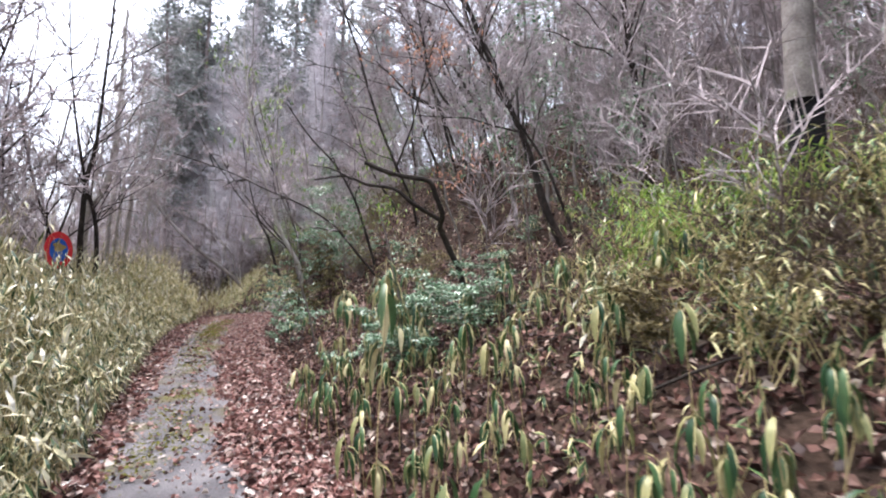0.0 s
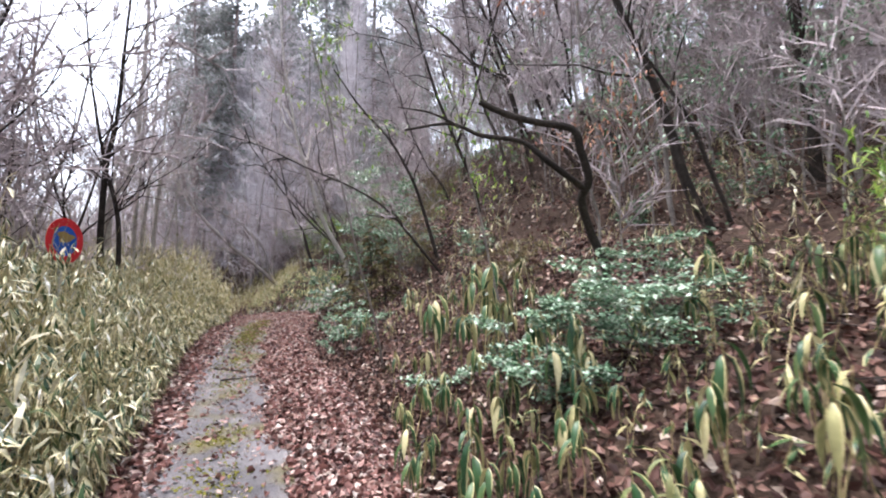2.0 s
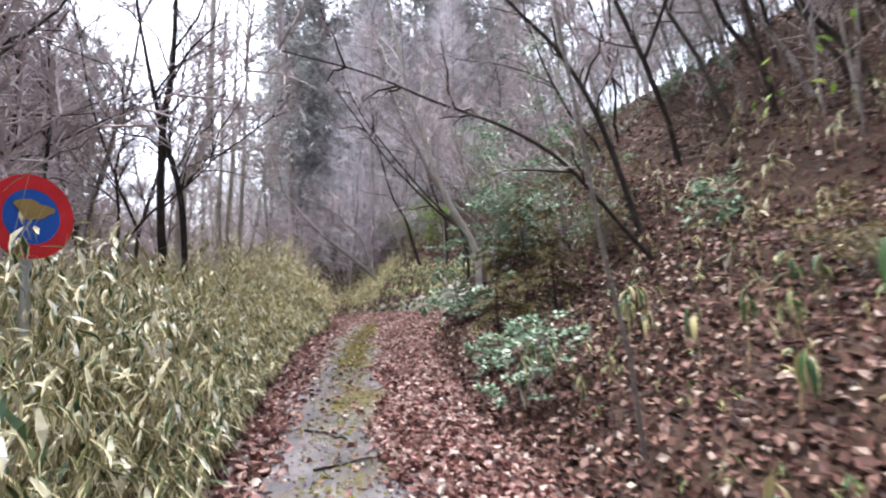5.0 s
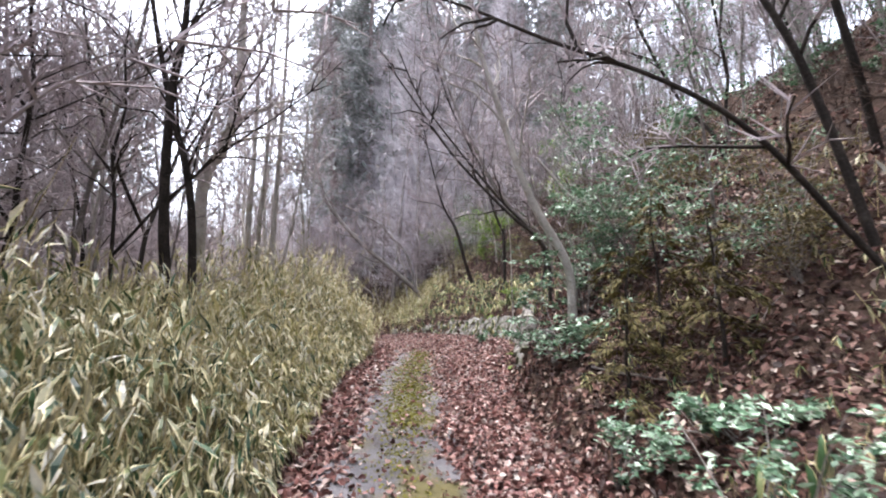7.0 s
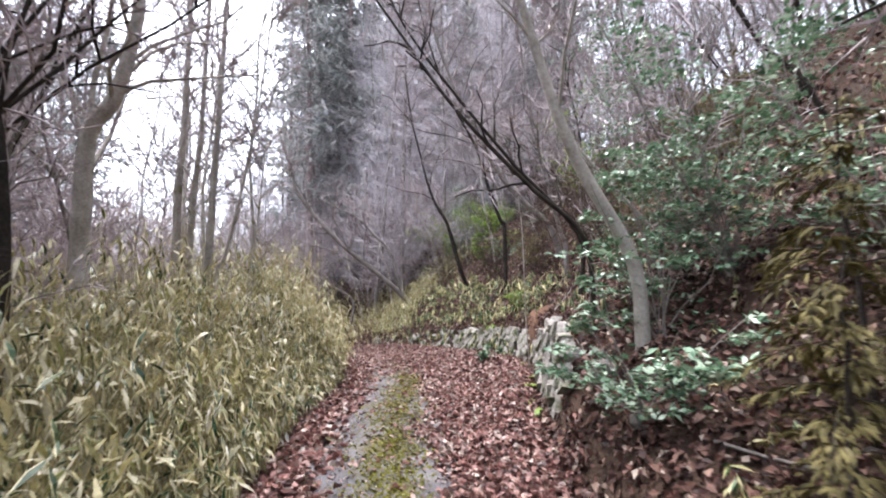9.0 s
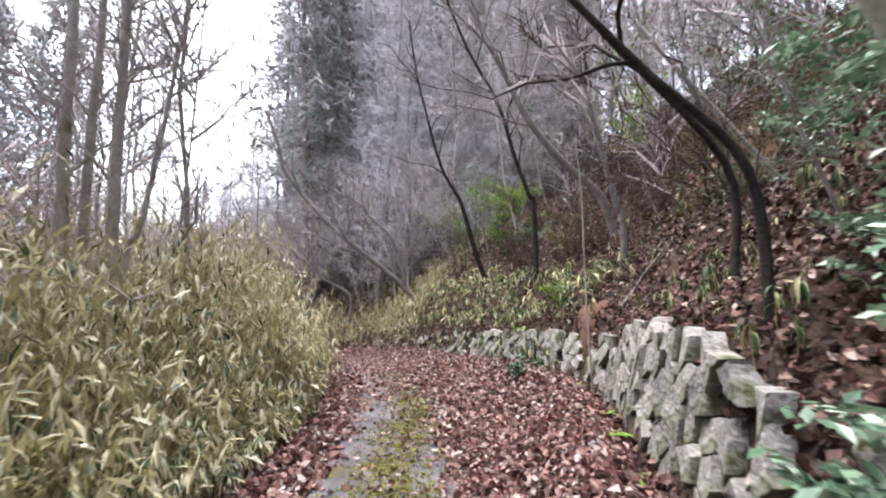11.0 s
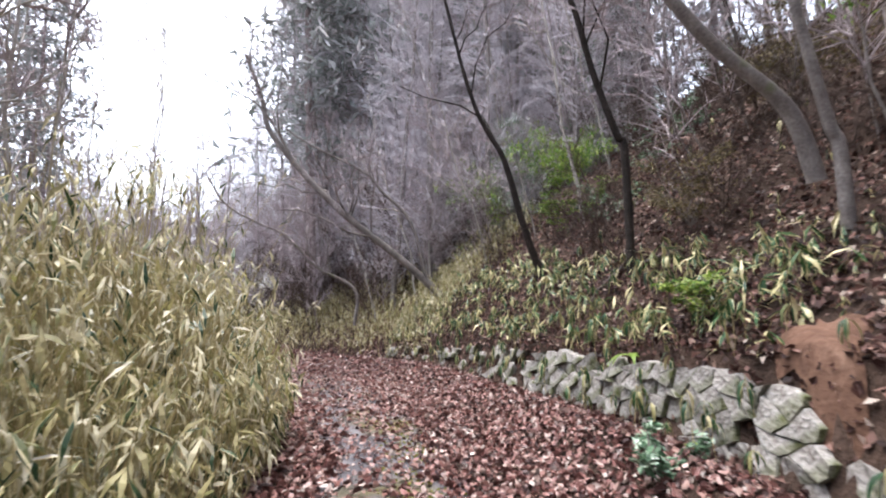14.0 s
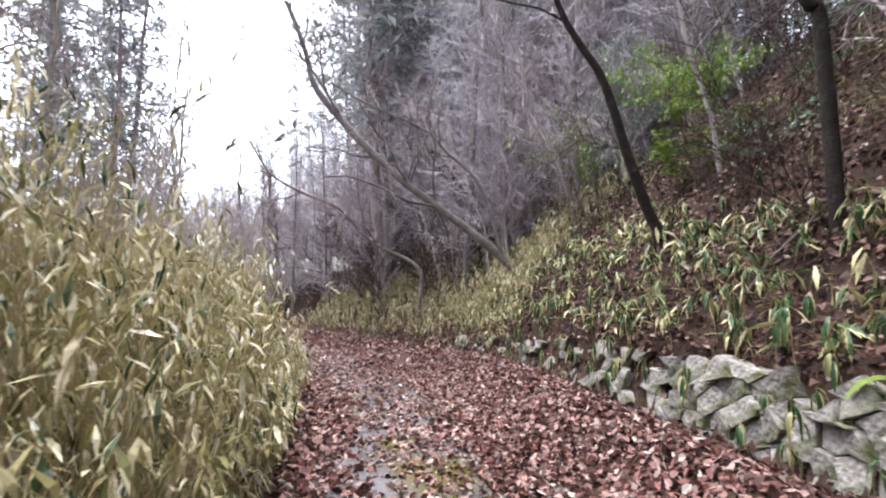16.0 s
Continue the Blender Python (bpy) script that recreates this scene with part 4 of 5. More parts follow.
bare_tree("bare_sapling", "straight pale sapling leaning from the bank", [
    ([(-3.01, 17.93, 3.26), (-3.05, 17.91, 3.37), (-3.58, 17.68, 3.99), (-4.26, 17.4, 4.78), (-4.55, 17.28, 5.14)], .035, .028)], M_BARK_PALE, 0)
bare_tree("bare_sapling", "thin upright sapling before the stone wall", [
    ([(-5.16, 17.94, 1.19), (-5.17, 17.91, 1.39), (-5.19, 17.82, 2.07), (-5.19, 17.66, 3.38), (-5.23, 17.57, 4.06)], .014, .009)], M_BARK_PALE, 0)
bare_tree("fallen_tree", "half-fallen bare tree leaning over the bend", [
    ([(-10.34, 28.51, 2.26), (-10.55, 28.37, 2.52), (-11.14, 28.01, 3.18), (-11.9, 27.56, 3.9), (-12.76, 27.05, 4.68), (-13.41, 26.66, 5.4), (-13.94, 26.33, 6.12), (-14.46, 25.98, 6.96), (-14.59, 25.85, 7.73), (-14.92, 25.58, 8.89)], .12, .05),
    ([(-10.89, 28.1, 2.9), (-11.29, 27.82, 4.58), (-11.93, 27.42, 5.37), (-12.36, 27.16, 5.89), (-13.57, 26.48, 6.56), (-14.12, 26.16, 6.95)], .05, .02),
    ([(-12.84, 27.63, 1.8), (-12.84, 27.63, 2.78), (-13.75, 27.1, 3.4), (-14.42, 26.69, 4.21), (-15.1, 26.31, 4.56), (-15.79, 25.92, 5.04), (-16.21, 25.63, 5.84)], .05, .02),
    ([(-14.04, 26.26, 6.31), (-14.66, 25.84, 7.48), (-15.32, 25.46, 7.94), (-15.98, 25.09, 8.34)], .03, .01)], M_BARK_GREY, 3, 0.9, twig_mat=M_TWIG)
charred = bare_tree("charred_tree", "thick tree with a blackened lower trunk", [
    ([(3.97, 5.05, 1.8), (3.97, 5.0, 2.6), (3.98, 4.95, 3.68)], .2, .185)], M_CHAR, 0)
upper = Soup()
tube(upper, np.array([(-0.028, -0.1, 1.9), (0.0, -0.15, 3.5), (0.0, -0.3, 5.5), (0.1, -0.4, 8.0)]) + [0, 0, 3.62 - charred.location[2] - 1.9], .165, .1, 12)
part("upper_trunk", upper.mesh("upper_trunk", M_BARK_GREY, True), charred, "dark grey unburnt upper trunk")


# ---- cedars ----
def cedar(height, r, bare_to, m=22):
    ob = thing("cedar_tree", "", "tree")
    wood, leaf = Soup(), Soup()
    tube(wood, wavy((0, 0, -0.5), (rng.normal() * 0.2, rng.normal() * 0.2, height), 10, 0.03), r, 0.03, 8)
    for z in np.arange(bare_to, height, 0.42):
        f = (z - bare_to) / (height - bare_to)
        for _ in range(4):
            a, ln = rng.uniform(0, 6.28), (2.6 * (1 - f) ** 0.75 + 0.35) * rng.uniform(0.55, 1.15)
            tip = np.array([math.cos(a) * ln, math.sin(a) * ln, z + rng.uniform(-0.7, 0.1) * ln * 0.5])
            line = wavy((0, 0, z), tip, 2, 0.0)
            tube(wood, line, 0.02, 0.006, 3)
            t = rng.uniform(0.25, 1.05, m)[:, None]
            p = np.array([0, 0, z]) + (tip - [0, 0, z]) * t + rng.normal(size=(m, 3)) * 0.17
            flakes(leaf, p, rng.normal(size=(m, 3)) + [0, 0, 0.6], rng.uniform(0.25, 0.6, m), 0.17, 0.3)
    for z in np.arange(2.0, bare_to, 0.5):
        a, ln = rng.uniform(0, 6.28), rng.uniform(0.5, 1.5)
        tube(wood, wavy((0, 0, z), (math.cos(a) * ln, math.sin(a) * ln, z - 0.2), 4, 0.03), 0.012, 0.003, 3)
    part("trunk", wood.mesh("trunk", M_BARK_CEDAR, True), ob)
    # crown colour includes the haze over the far stand
    part("crown", leaf.mesh("crown", M_CEDAR_HAZED), ob, "drooping cedar sprays paled by painted haze")
    return ob


cedars = [cedar(rng.uniform(15, 19), rng.uniform(0.14, 0.2), rng.uniform(3.2, 5.2)) for _ in range(4)]
low_cedars = [cedar(rng.uniform(14, 17), 0.16, 0.8, 15) for _ in range(2)]
spots = []
while len(spots) < 50:
    x, y = rng.uniform(-34, -4), rng.uniform(29, 56)
    if x > -18.5 - (y - 30) * 0.5 and y > 31.5 + (x + 19) * 0.25 and all((x - a) ** 2 + (y - b) ** 2 > 2.4 for a, b in spots):
        spots.append((x, y))
plant(cedars, [p for p in spots if p[1] < 41], "tall straight cedar with a haze-paled crown", "cedar stand", 1.5, (1.15, 1.5))
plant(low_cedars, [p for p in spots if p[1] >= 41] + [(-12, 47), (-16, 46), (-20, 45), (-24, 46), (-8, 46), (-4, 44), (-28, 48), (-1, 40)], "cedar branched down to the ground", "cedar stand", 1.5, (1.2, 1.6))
# added cedars outside the view, only to block sky light at the start
plant(low_cedars, [(6.8, 1.2), (8.2, -1.5), (6.0, -5), (9.6, 2.6), (-5.5, -7), (-1.5, -10), (8.5, -7), (-8.5, -4), (10.5, -3.5)], "unseen evergreen cedar added to shade the foot of the lane", "cedar stand", 1.5, (0.9, 1.2))
plant(low_cedars, [(-33, 31.5), (-35, 33), (-36, 30), (-34.2, 29), (-37, 34), (-38, 31)], "broad haze-paled conifer beyond the bend", "far conifers", 1.5, (1.1, 1.4))


# ---- evergreen shrubs ----
def shrub(name, label, at, size, count, leaf, mat, tall=1.0, aspect=0.5, flat=0.5):
    """Thin stems from one foot with tiers of small leaves."""
    x, y = at[0], at[1]
    foot = np.array([x, y, gz(x, y) - 0.02])
    ob = thing(name, label, "shrub", at=foot)
    wood, leaves = Soup(), Soup()
    ends = []
    for _ in range(max(6, int(size * 16))):
        a, r = rng.uniform(0, 6.28), size * math.sqrt(rng.random())
        end = np.array([math.cos(a) * r, math.sin(a) * r, size * tall * rng.uniform(0.35, 1.25)])
        line = wavy((rng.normal() * 0.03, rng.normal() * 0.03, 0), end, 5, size * 0.05)
        tube(wood, line, 0.008, 0.003, 4)
        ends.append(line)
    n = int(count)
    E = np.array(ends)
    sprays = len(ends) * 5
    li, t = np.repeat(np.arange(len(ends)), 5), rng.beta(2.0, 1.0, sprays)
    k = np.clip(t * 4, 0, 3.99)
    i = k.astype(int)
    root = E[li, i] + (E[li, i + 1] - E[li, i]) * (k - i)[:, None]
    out = unit(E[li, 4] * [1, 1, 0] + rng.normal(size=(sprays, 3)) * [0.5, 0.5, 0] * size)
    reach = size * rng.uniform(0.2, 0.5, sprays)
    own, along_, aside = rng.integers(sprays, size=n), rng.random(n) ** 0.7, rng.normal(size=n)
    cross = np.stack([-out[:, 1], out[:, 0], 0 * t], 1)
    p = root[own] + out[own] * (reach[own] * along_)[:, None] + cross[own] * (aside * reach[own] * 0.28)[:, None]
    p[:, 2] += rng.normal(size=n) * 0.02 + along_ * reach[own] * 0.15
    p[:, 2] = np.maximum(p[:, 2], 0.02)
    nm = unit(np.stack([rng.normal(size=n) * flat, rng.normal(size=n) * flat, np.ones(n)], 1))
    for q in range(sprays):
        tube(wood, np.stack([root[q], root[q] + out[q] * reach[q] * 0.5, root[q] + out[q] * reach[q] + [0, 0, 0.15 * reach[q]]]), 0.004, 0.0015, 3)
    flakes(leaves, p, nm, leaf * rng.uniform(0.7, 1.3, n), aspect, 0.15)
    part("stems", wood.mesh("stems", M_BARK_GREY), ob, kind="stuff")
    part("leaves", leaves.mesh("leaves", mat), ob, kind="stuff")
    return ob


G = "glossy dark green evergreen shrub among the leaf litter"
shrub("evergreen_shrub", "bluish-green small-leaved shrub on the bank", (0.3, 5.7), 0.85, 6500, 0.05, M_SHRUB, 0.95)
shrub("evergreen_shrub", "bluish-green small-leaved shrub on the bank", (-0.5, 5.5), 0.55, 2800, 0.05, M_SHRUB, 1.0)
shrub("evergreen_shrub", G, (-1.45, 6.85), 0.42, 900, 0.05, M_SHRUB, 0.9)
shrub("evergreen_shrub", G, (-2.95, 9.9), 0.5, 700, 0.06, M_SHRUB, 1.5)
shrub("evergreen_shrub", G, (-3.6, 11.0), 0.4, 600, 0.06, M_SHRUB, 1.2)
T = "tall evergreen shrub with spreading glossy branches"
shrub("evergreen_shrub", T, (-4.0, 13.4), 0.75, 1600, 0.075, M_SHRUB, 1.25)
shrub("evergreen_shrub", T, (-3.0, 14.6), 1.0, 2600, 0.08, M_SHRUB, 2.6)
shrub("evergreen_shrub", T, (-3.7, 14.3), 0.8, 1900, 0.08, M_SHRUB, 2.4)
shrub("evergreen_shrub", T, (-2.3, 13.2), 0.9, 1200, 0.075, M_SHRUB, 1.6)
# dark-leaved shrubs added to give the shade of the undercut bank
for x, y in ((1.7, 2.7), (2.3, 2.2), (2.9, 3.0), (1.4, 3.4)):
    shrub("dark_shrub", "dark weedy shrub added for the shaded hollow under the bank", (x, y), 0.5, 2000, 0.05, M_DRYSHRUB, 1.1, 0.4, 1.0)
shrub("brown_shrub", "dark overhanging conifer-like shrub on the bank", (-2.2, 19.6), 1.2, 5200, 0.06, M_DRYSHRUB, 1.1, 0.35, 1.2)
shrub("brown_shrub", "dark overhanging conifer-like shrub on the bank", (-1.8, 18.3), 1.1, 4200, 0.06, M_DRYSHRUB, 1.2, 0.35, 1.2)
for x, y in ((-1.4, 21.2), (-3.6, 23.6)):
    shrub("brown_shrub", "dark straggling shrub high on the bank", (x, y), 1.1, 3200, 0.06, M_DRYSHRUB, 1.1, 0.35, 1.2)
shrub("brown_shrub", "fine-leaved olive-brown shrub on the bank", (-1.9, 12.2), 0.9, 3600, 0.045, M_DRYSHRUB, 1.5, 0.35, 1.2)
shrub("brown_shrub", "fine-leaved olive-brown shrub on the bank", (-0.4, 9.3), 0.7, 2600, 0.045, M_DRYSHRUB, 1.0, 0.35, 1.2)
shrub("brown_shrub", "fine-leaved olive-brown shrub on the bank", (-5.3, 22.6), 0.7, 2600, 0.045, M_DRYSHRUB, 1.1, 0.35, 1.2)
shrub("evergreen_shrub", G, (-2.77, 10.9), 0.4, 450, 0.08, M_SHRUB, 0.7)
shrub("brown_shrub", "fine-leaved olive-brown shrub on the bank", (-3.4, 18.8), 0.8, 3000, 0.04, M_DRYSHRUB, 1.2, 0.4, 1.0)
shrub("green_shrub", "bright green broad-leaved shrub on the bank", (-7.0, 25.9), 0.85, 1900, 0.08, M_YGREEN, 1.3)
shrub("evergreen_shrub", G, (-6.2, 19.5), 0.35, 350, 0.09, M_SHRUB, 0.8)
shrub("evergreen_shrub", G, (-5.5, 20.9), 0.45, 600, 0.07, M_YGREEN, 0.7)
shrub("evergreen_shrub", G, (-9.9, 17.6), 0.6, 1200, 0.06, M_SHRUB, 0.9)
for x, y in places(1, 30, 4, 12, 26):
    shrub("evergreen_shrub", "low evergreen undergrowth on the hillside", (x, y), rng.uniform(0.35, 0.8), 500, 0.07, M_SHRUB, rng.uniform(0.8, 1.6))



def young_conifer(at, height, wide, mat):
    """A small conifer: drooping feathery fronds in whorls about a thin stem."""
    foot = np.array([at[0], at[1], gz(*at) - 0.02])
    ob = thing("young_conifer", "young olive-brown conifer with drooping feathery fronds", "conifer", "young conifers", foot)
    stem, fronds, needles = Soup(), Soup(), Soup()
    tube(stem, wavy((0, 0, 0), (rng.normal() * 0.1, rng.normal() * 0.1, height), 8, 0.015), 0.022, 0.004, 6)
    for z in np.arange(0.12, height * 0.97, 0.055):
        f = z / height
        a, ln = rng.uniform(0, 6.28), wide * (1 - f) ** 0.7 * rng.uniform(0.6, 1.1) + 0.08
        d = np.array([math.cos(a), math.sin(a), 0.0])
        t = np.linspace(0, 1, 5)[:, None]
        line = np.array([0, 0, z]) + d * ln * t + np.array([0, 0, 1.0]) * (0.25 * t - 0.55 * t ** 2) * ln
        tube(fronds, line, 0.006, 0.0015, 3)
        m = int(75 * ln / wide) + 12
        k = rng.uniform(0.15, 1, m)
        side = np.array([-d[1], d[0], 0]) * (rng.choice([-1, 1], m) * rng.uniform(0.0, 0.22, m) * ln * (1.1 - k))[:, None]
        p = np.stack([np.interp(k, t[:, 0], line[:, c]) for c in range(3)], 1) + side
        p[:, 2] += rng.normal(size=m) * 0.008 - np.abs(side).sum(1) * 0.25
        strips(needles, p, side * 6 + d * 0.6 + rng.normal(size=(m, 3)) * 0.25, rng.uniform(0.05, 0.10, m), 0.022, 0.8, 2)
    part("stem", stem.mesh("stem", M_BARK_DARK, True), ob)
    part("fronds", fronds.mesh("fronds", M_BARK_DARK), ob, kind="stuff")
    part("needles", needles.mesh("needles", mat), ob, kind="stuff")


M_OLIVE = leafy("olive_brown_needles", [(0.0, (0.03, 0.0252, 0.0084)), (0.5, (0.078, 0.063, 0.021)), (1.0, (0.144, 0.12, 0.048))], 0.6, 0.2, gloss=0.15)
for x, y, h, w in ((-3.4, 12.0, 1.5, 0.65), (-3.0, 12.6, 2.0, 0.75), (-2.6, 11.9, 1.5, 0.6), (-3.55, 18.9, 1.3, 0.6), (-3.2, 19.3, 1.2, 0.6)):
    young_conifer((x, y), h, w, M_OLIVE)


def leafy_bamboo(label, at, height, spread_, stems, per, leaf, mat):
    x0, y0 = at
    foot = np.array([x0, y0, gz(x0, y0)])
    ob = thing("bamboo_bush", label, "bamboo", at=foot)
    culms, leaves = Soup(), Soup()
    for _ in range(stems):
        a = rng.uniform(0, 6.28)
        tip = np.array([math.cos(a) * spread_, math.sin(a) * spread_, 0]) * rng.random() + [0, 0, height * rng.uniform(0.6, 1.1)]
        line = wavy((rng.normal() * 0.12, rng.normal() * 0.12, -0.03), tip, 7, 0.02, -0.1)
        tube(culms, line, 0.006, 0.002, 4)
        k = rng.integers(2, 7, per)
        p = line[k] + rng.normal(size=(per, 3)) * 0.09
        a2 = rng.uniform(0, 6.28, per)
        strips(leaves, p, np.stack([np.cos(a2), np.sin(a2), rng.uniform(-0.4, 0.4, per)], 1), leaf * rng.uniform(0.6, 1.2, per), leaf * 0.13, rng.uniform(0.5, 1.8, per), 3)
    part("culms", culms.mesh("culms", M_CULM), ob, kind="stuff")
    part("leaves", leaves.mesh("leaves", mat, False, True), ob, kind="stuff")


for x, y, h in ((2.3, 4.3, 1.3), (2.9, 3.8, 1.35), (3.3, 4.6, 1.2), (1.7, 4.6, 0.95), (3.6, 3.6, 1.2), (2.5, 5.3, 1.0)):
    leafy_bamboo("bushy yellow-green young bamboo on the bank", (x, y), h, 0.8, 16, 26, 0.15, M_YGREEN)
for x, y, h in ((2.0, 3.3, 0.9), (1.2, 3.8, 0.75), (2.6, 2.7, 0.9), (1.6, 2.6, 0.7)):
    leafy_bamboo("dull green weedy bamboo above the lane", (x, y), h, 0.6, 14, 24, 0.13, M_SASA_GREEN)

def hanging_leaves(name, label, at, size, count, leaf, mat):
    """A thin branch with leaves still hanging on it, rising from the bank."""
    foot = np.array([at[0], at[1], gz(at[0], at[1]) - 0.03])
    ob = thing(name, label, "tree", at=foot)
    wood, leaves, twigs = Soup(), Soup(), Soup()
    top = np.array([at[3] - at[0], at[4] - at[1], at[2] - foot[2]])
    main = wavy((0, 0, 0), top, 8, 0.04)
    tube(wood, main, 0.018, 0.006, 5)
    for _ in range(14):
        k = rng.integers(4, 8)
        end = main[k] + rng.normal(size=3) * size * [1, 1, 0.45]
        line = wavy(main[k], end, 5, 0.03, 0.05)
        tube(twigs, line, 0.005, 0.002, 3)
        n = count // 14
        q = line[rng.integers(1, 5, n)] + rng.normal(size=(n, 3)) * 0.10
        d = rng.normal(size=(n, 3)) + [0, 0, -0.7]
        strips(leaves, q, d, leaf * rng.uniform(0.6, 1.2, n), leaf * 0.3, rng.uniform(0, 1.5, n), 3)
    part("trunk", wood.mesh("trunk", M_BARK_GREY), ob)
    part("twigs", twigs.mesh("twigs", M_BARK_GREY), ob, kind="stuff")
    part("leaves", leaves.mesh("leaves", mat, False, True), ob, kind="stuff")


hanging_leaves("leafy_sapling", "slender sapling with sparse yellow-green leaves", (-2.2, 8.6, 4.9, -2.9, 6.9), 0.6, 330, 0.075, M_YGREEN)
hanging_leaves("leafy_sapling", "slender sapling with sparse yellow-green leaves", (-0.6, 7.6, 4.4, -1.4, 7.0), 0.6, 300, 0.075, M_YGREEN)
hanging_leaves("oak_sapling", "young oak with withered orange leaves still hanging", (0.3, 6.6, 4.6, -0.3, 5.7), 0.6, 420, 0.065, M_RED)
hanging_leaves("leafy_sapling", "grey-green leafy sapling on the hillside", (1.6, 8.6, 4.8, 1.3, 8.0), 0.8, 420, 0.09, M_SHRUB)
hanging_leaves("leafy_sapling", "grey-green leafy sapling on the hillside", (3.0, 7.6, 4.4, 2.8, 7.0), 0.9, 460, 0.09, M_SHRUB)
hanging_leaves("leafy_sapling", "young tree with bright green leaves on the bank", (-6.6, 25.8, 5.9, -7.3, 26.2), 0.65, 1900, 0.10, M_YGREEN)
hanging_leaves("leafy_sapling", "young tree with green leaves below the cedars", (-8.5, 29.5, 5.6, -9.2, 28.5), 0.9, 800, 0.10, M_YGREEN)
hanging_leaves("leafy_sapling", "young tree with green leaves on the hillside", (-3.8, 20.9, 6.6, -4.4, 20.6), 0.8, 600, 0.09, M_YGREEN)

for pattern in (*slim, *pale, *tall, *dark, *brush, *shade, *sapling, *pole, *crooked, *larches, *evergreens, *cedars, *low_cedars):
    far_away(pattern)

# ---- dry-stone wall along the foot of the bank ----
def boulder(seed):
    r = np.random.default_rng(seed)
    bm = bmesh.new()
    bmesh.ops.create_icosphere(bm, subdivisions=2, radius=0.5)
    cuts = unit(r.normal(size=(9, 3)))
    lim = r.uniform(0.26, 0.42, 9)
    for v in bm.verts:
        p = np.array(v.co)
        for c, m in zip(cuts, lim):
            over = p @ c - m
            if over > 0:
                p = p - c * over * 0.97
        v.co = p + r.normal(size=3) * 0.006
    me = bpy.data.meshes.new("stone")
    bm.to_mesh(me)
    bm.free()
    me.materials.append(M_STONE)
    return me


stones = [boulder(k) for k in range(10)]
wall = thing("stone_wall", "low dry wall of fitted rough pale grey stones", "wall")
tagged(wall, kind="structure")
WALL_S0, STEP = 14.9, 0.23


def wall_height(s):
    return np.interp(s, [14.9, 15.6, 17, 18.4, 20, 24, 27, 29.5], [0.85, 1.12, 1.15, 0.92, 0.82, 0.8, 0.6, 0.4])


def wall_point(s, h, out):
    """A place on the battered wall face, h above the lane, out in front of it."""
    x, y = on_line(s, toe(s) + 0.04 + h * 0.22 - out)
    return np.array([float(x), float(y), float(lane_z(s)) - 0.03 + h])


def stone(cs, ch, lo_out, key):
    """One fitted stone from its outline (cs along, ch up): a chamfered, uneven face before a deeper rim."""
    r = np.random.default_rng(key)
    k = len(cs)
    ms, mh = cs.mean(), ch.mean()
    bulge = r.uniform(0.0, 0.02)
    ts, th = r.normal() * 0.12, r.normal() * 0.10
    rings = []
    for shrink, out in ((0.9, -0.12), (0.96, 0.0), (0.91, bulge + 0.02)):
        rings.append([wall_point(ms + (a - ms) * shrink, mh + (b - mh) * shrink, lo_out + out + (a - ms) * ts + (b - mh) * th + r.normal() * 0.007) for a, b in zip(cs, ch)])
    v = np.array(rings).reshape(-1, 3)
    mid = wall_point(ms + r.normal() * 0.03, mh + r.normal() * 0.03, lo_out + bulge + 0.022)
    v = np.vstack([v, mid])
    f4 = np.array([[q * k + a, q * k + (a + 1) % k, (q + 1) * k + (a + 1) % k, (q + 1) * k + a] for q in range(2) for a in range(k)])
    f3 = np.array([[2 * k + a, 2 * k + (a + 1) % k, 3 * k] for a in range(k)])
    c = v.mean(0)
    so = Soup()
    so.add(v - c, f4)
    so.f.append(f3)
    ob = part("stone", so.mesh("stone", M_STONE), wall)
    ob.location = c


rows_n = 6
cols = int((29.5 - WALL_S0) / STEP)
jit = np.random.default_rng(5)
JS, JH = jit.uniform(-0.075, 0.075, (rows_n + 1, 2 * cols + 4)), jit.uniform(-0.075, 0.075, (rows_n + 1, 2 * cols + 4))
for row in range(rows_n):
    for col in range(cols):
        i0 = 2 * col + (row % 2)
        sc = WALL_S0 + (col + 0.5 * (row % 2)) * STEP
        if jit.random() < (0.2 if sc < 15.6 else (0.65 if sc > 23.0 else (0.5 if 18.4 < sc < 19.8 else 0.08))):
            continue
        cs, ch = [], []
        for rr, ks in ((row, (0, 1, 2)), (row + 1, (2, 1, 0))):
            for kk in ks:
                zig = (0.035 if (kk + (rr == row)) % 2 else -0.035)
                base_s = WALL_S0 + (i0 + kk) * STEP / 2
                cs.append(base_s + JS[rr, i0 + kk])
                ch.append((rr / rows_n) * wall_height(base_s) + (JH[rr, i0 + kk] + zig if 0 < rr < rows_n else JH[rr, i0 + kk] * 0.8) + 0.02)
        stone(np.array(cs), np.array(ch), jit.normal() * 0.012, row * 1000 + col)
for x, y, k in ((-4.25, 14.15, 0.34), (-4.05, 13.3, 0.22), (-4.5, 14.9, 0.26)):
    ob = new("rock", stones[rng.integers(10)])
    ob.matrix_basis = Matrix.Translation((x, y, gz(x, y) + k * 0.12)) @ Matrix.Rotation(rng.uniform(0, 6), 4, "Z") @ Matrix.Diagonal((k, k * 0.8, k * 0.8, 1))
    tagged(ob, "pale grey rock half sunk in the bank", "rock", "loose rocks")


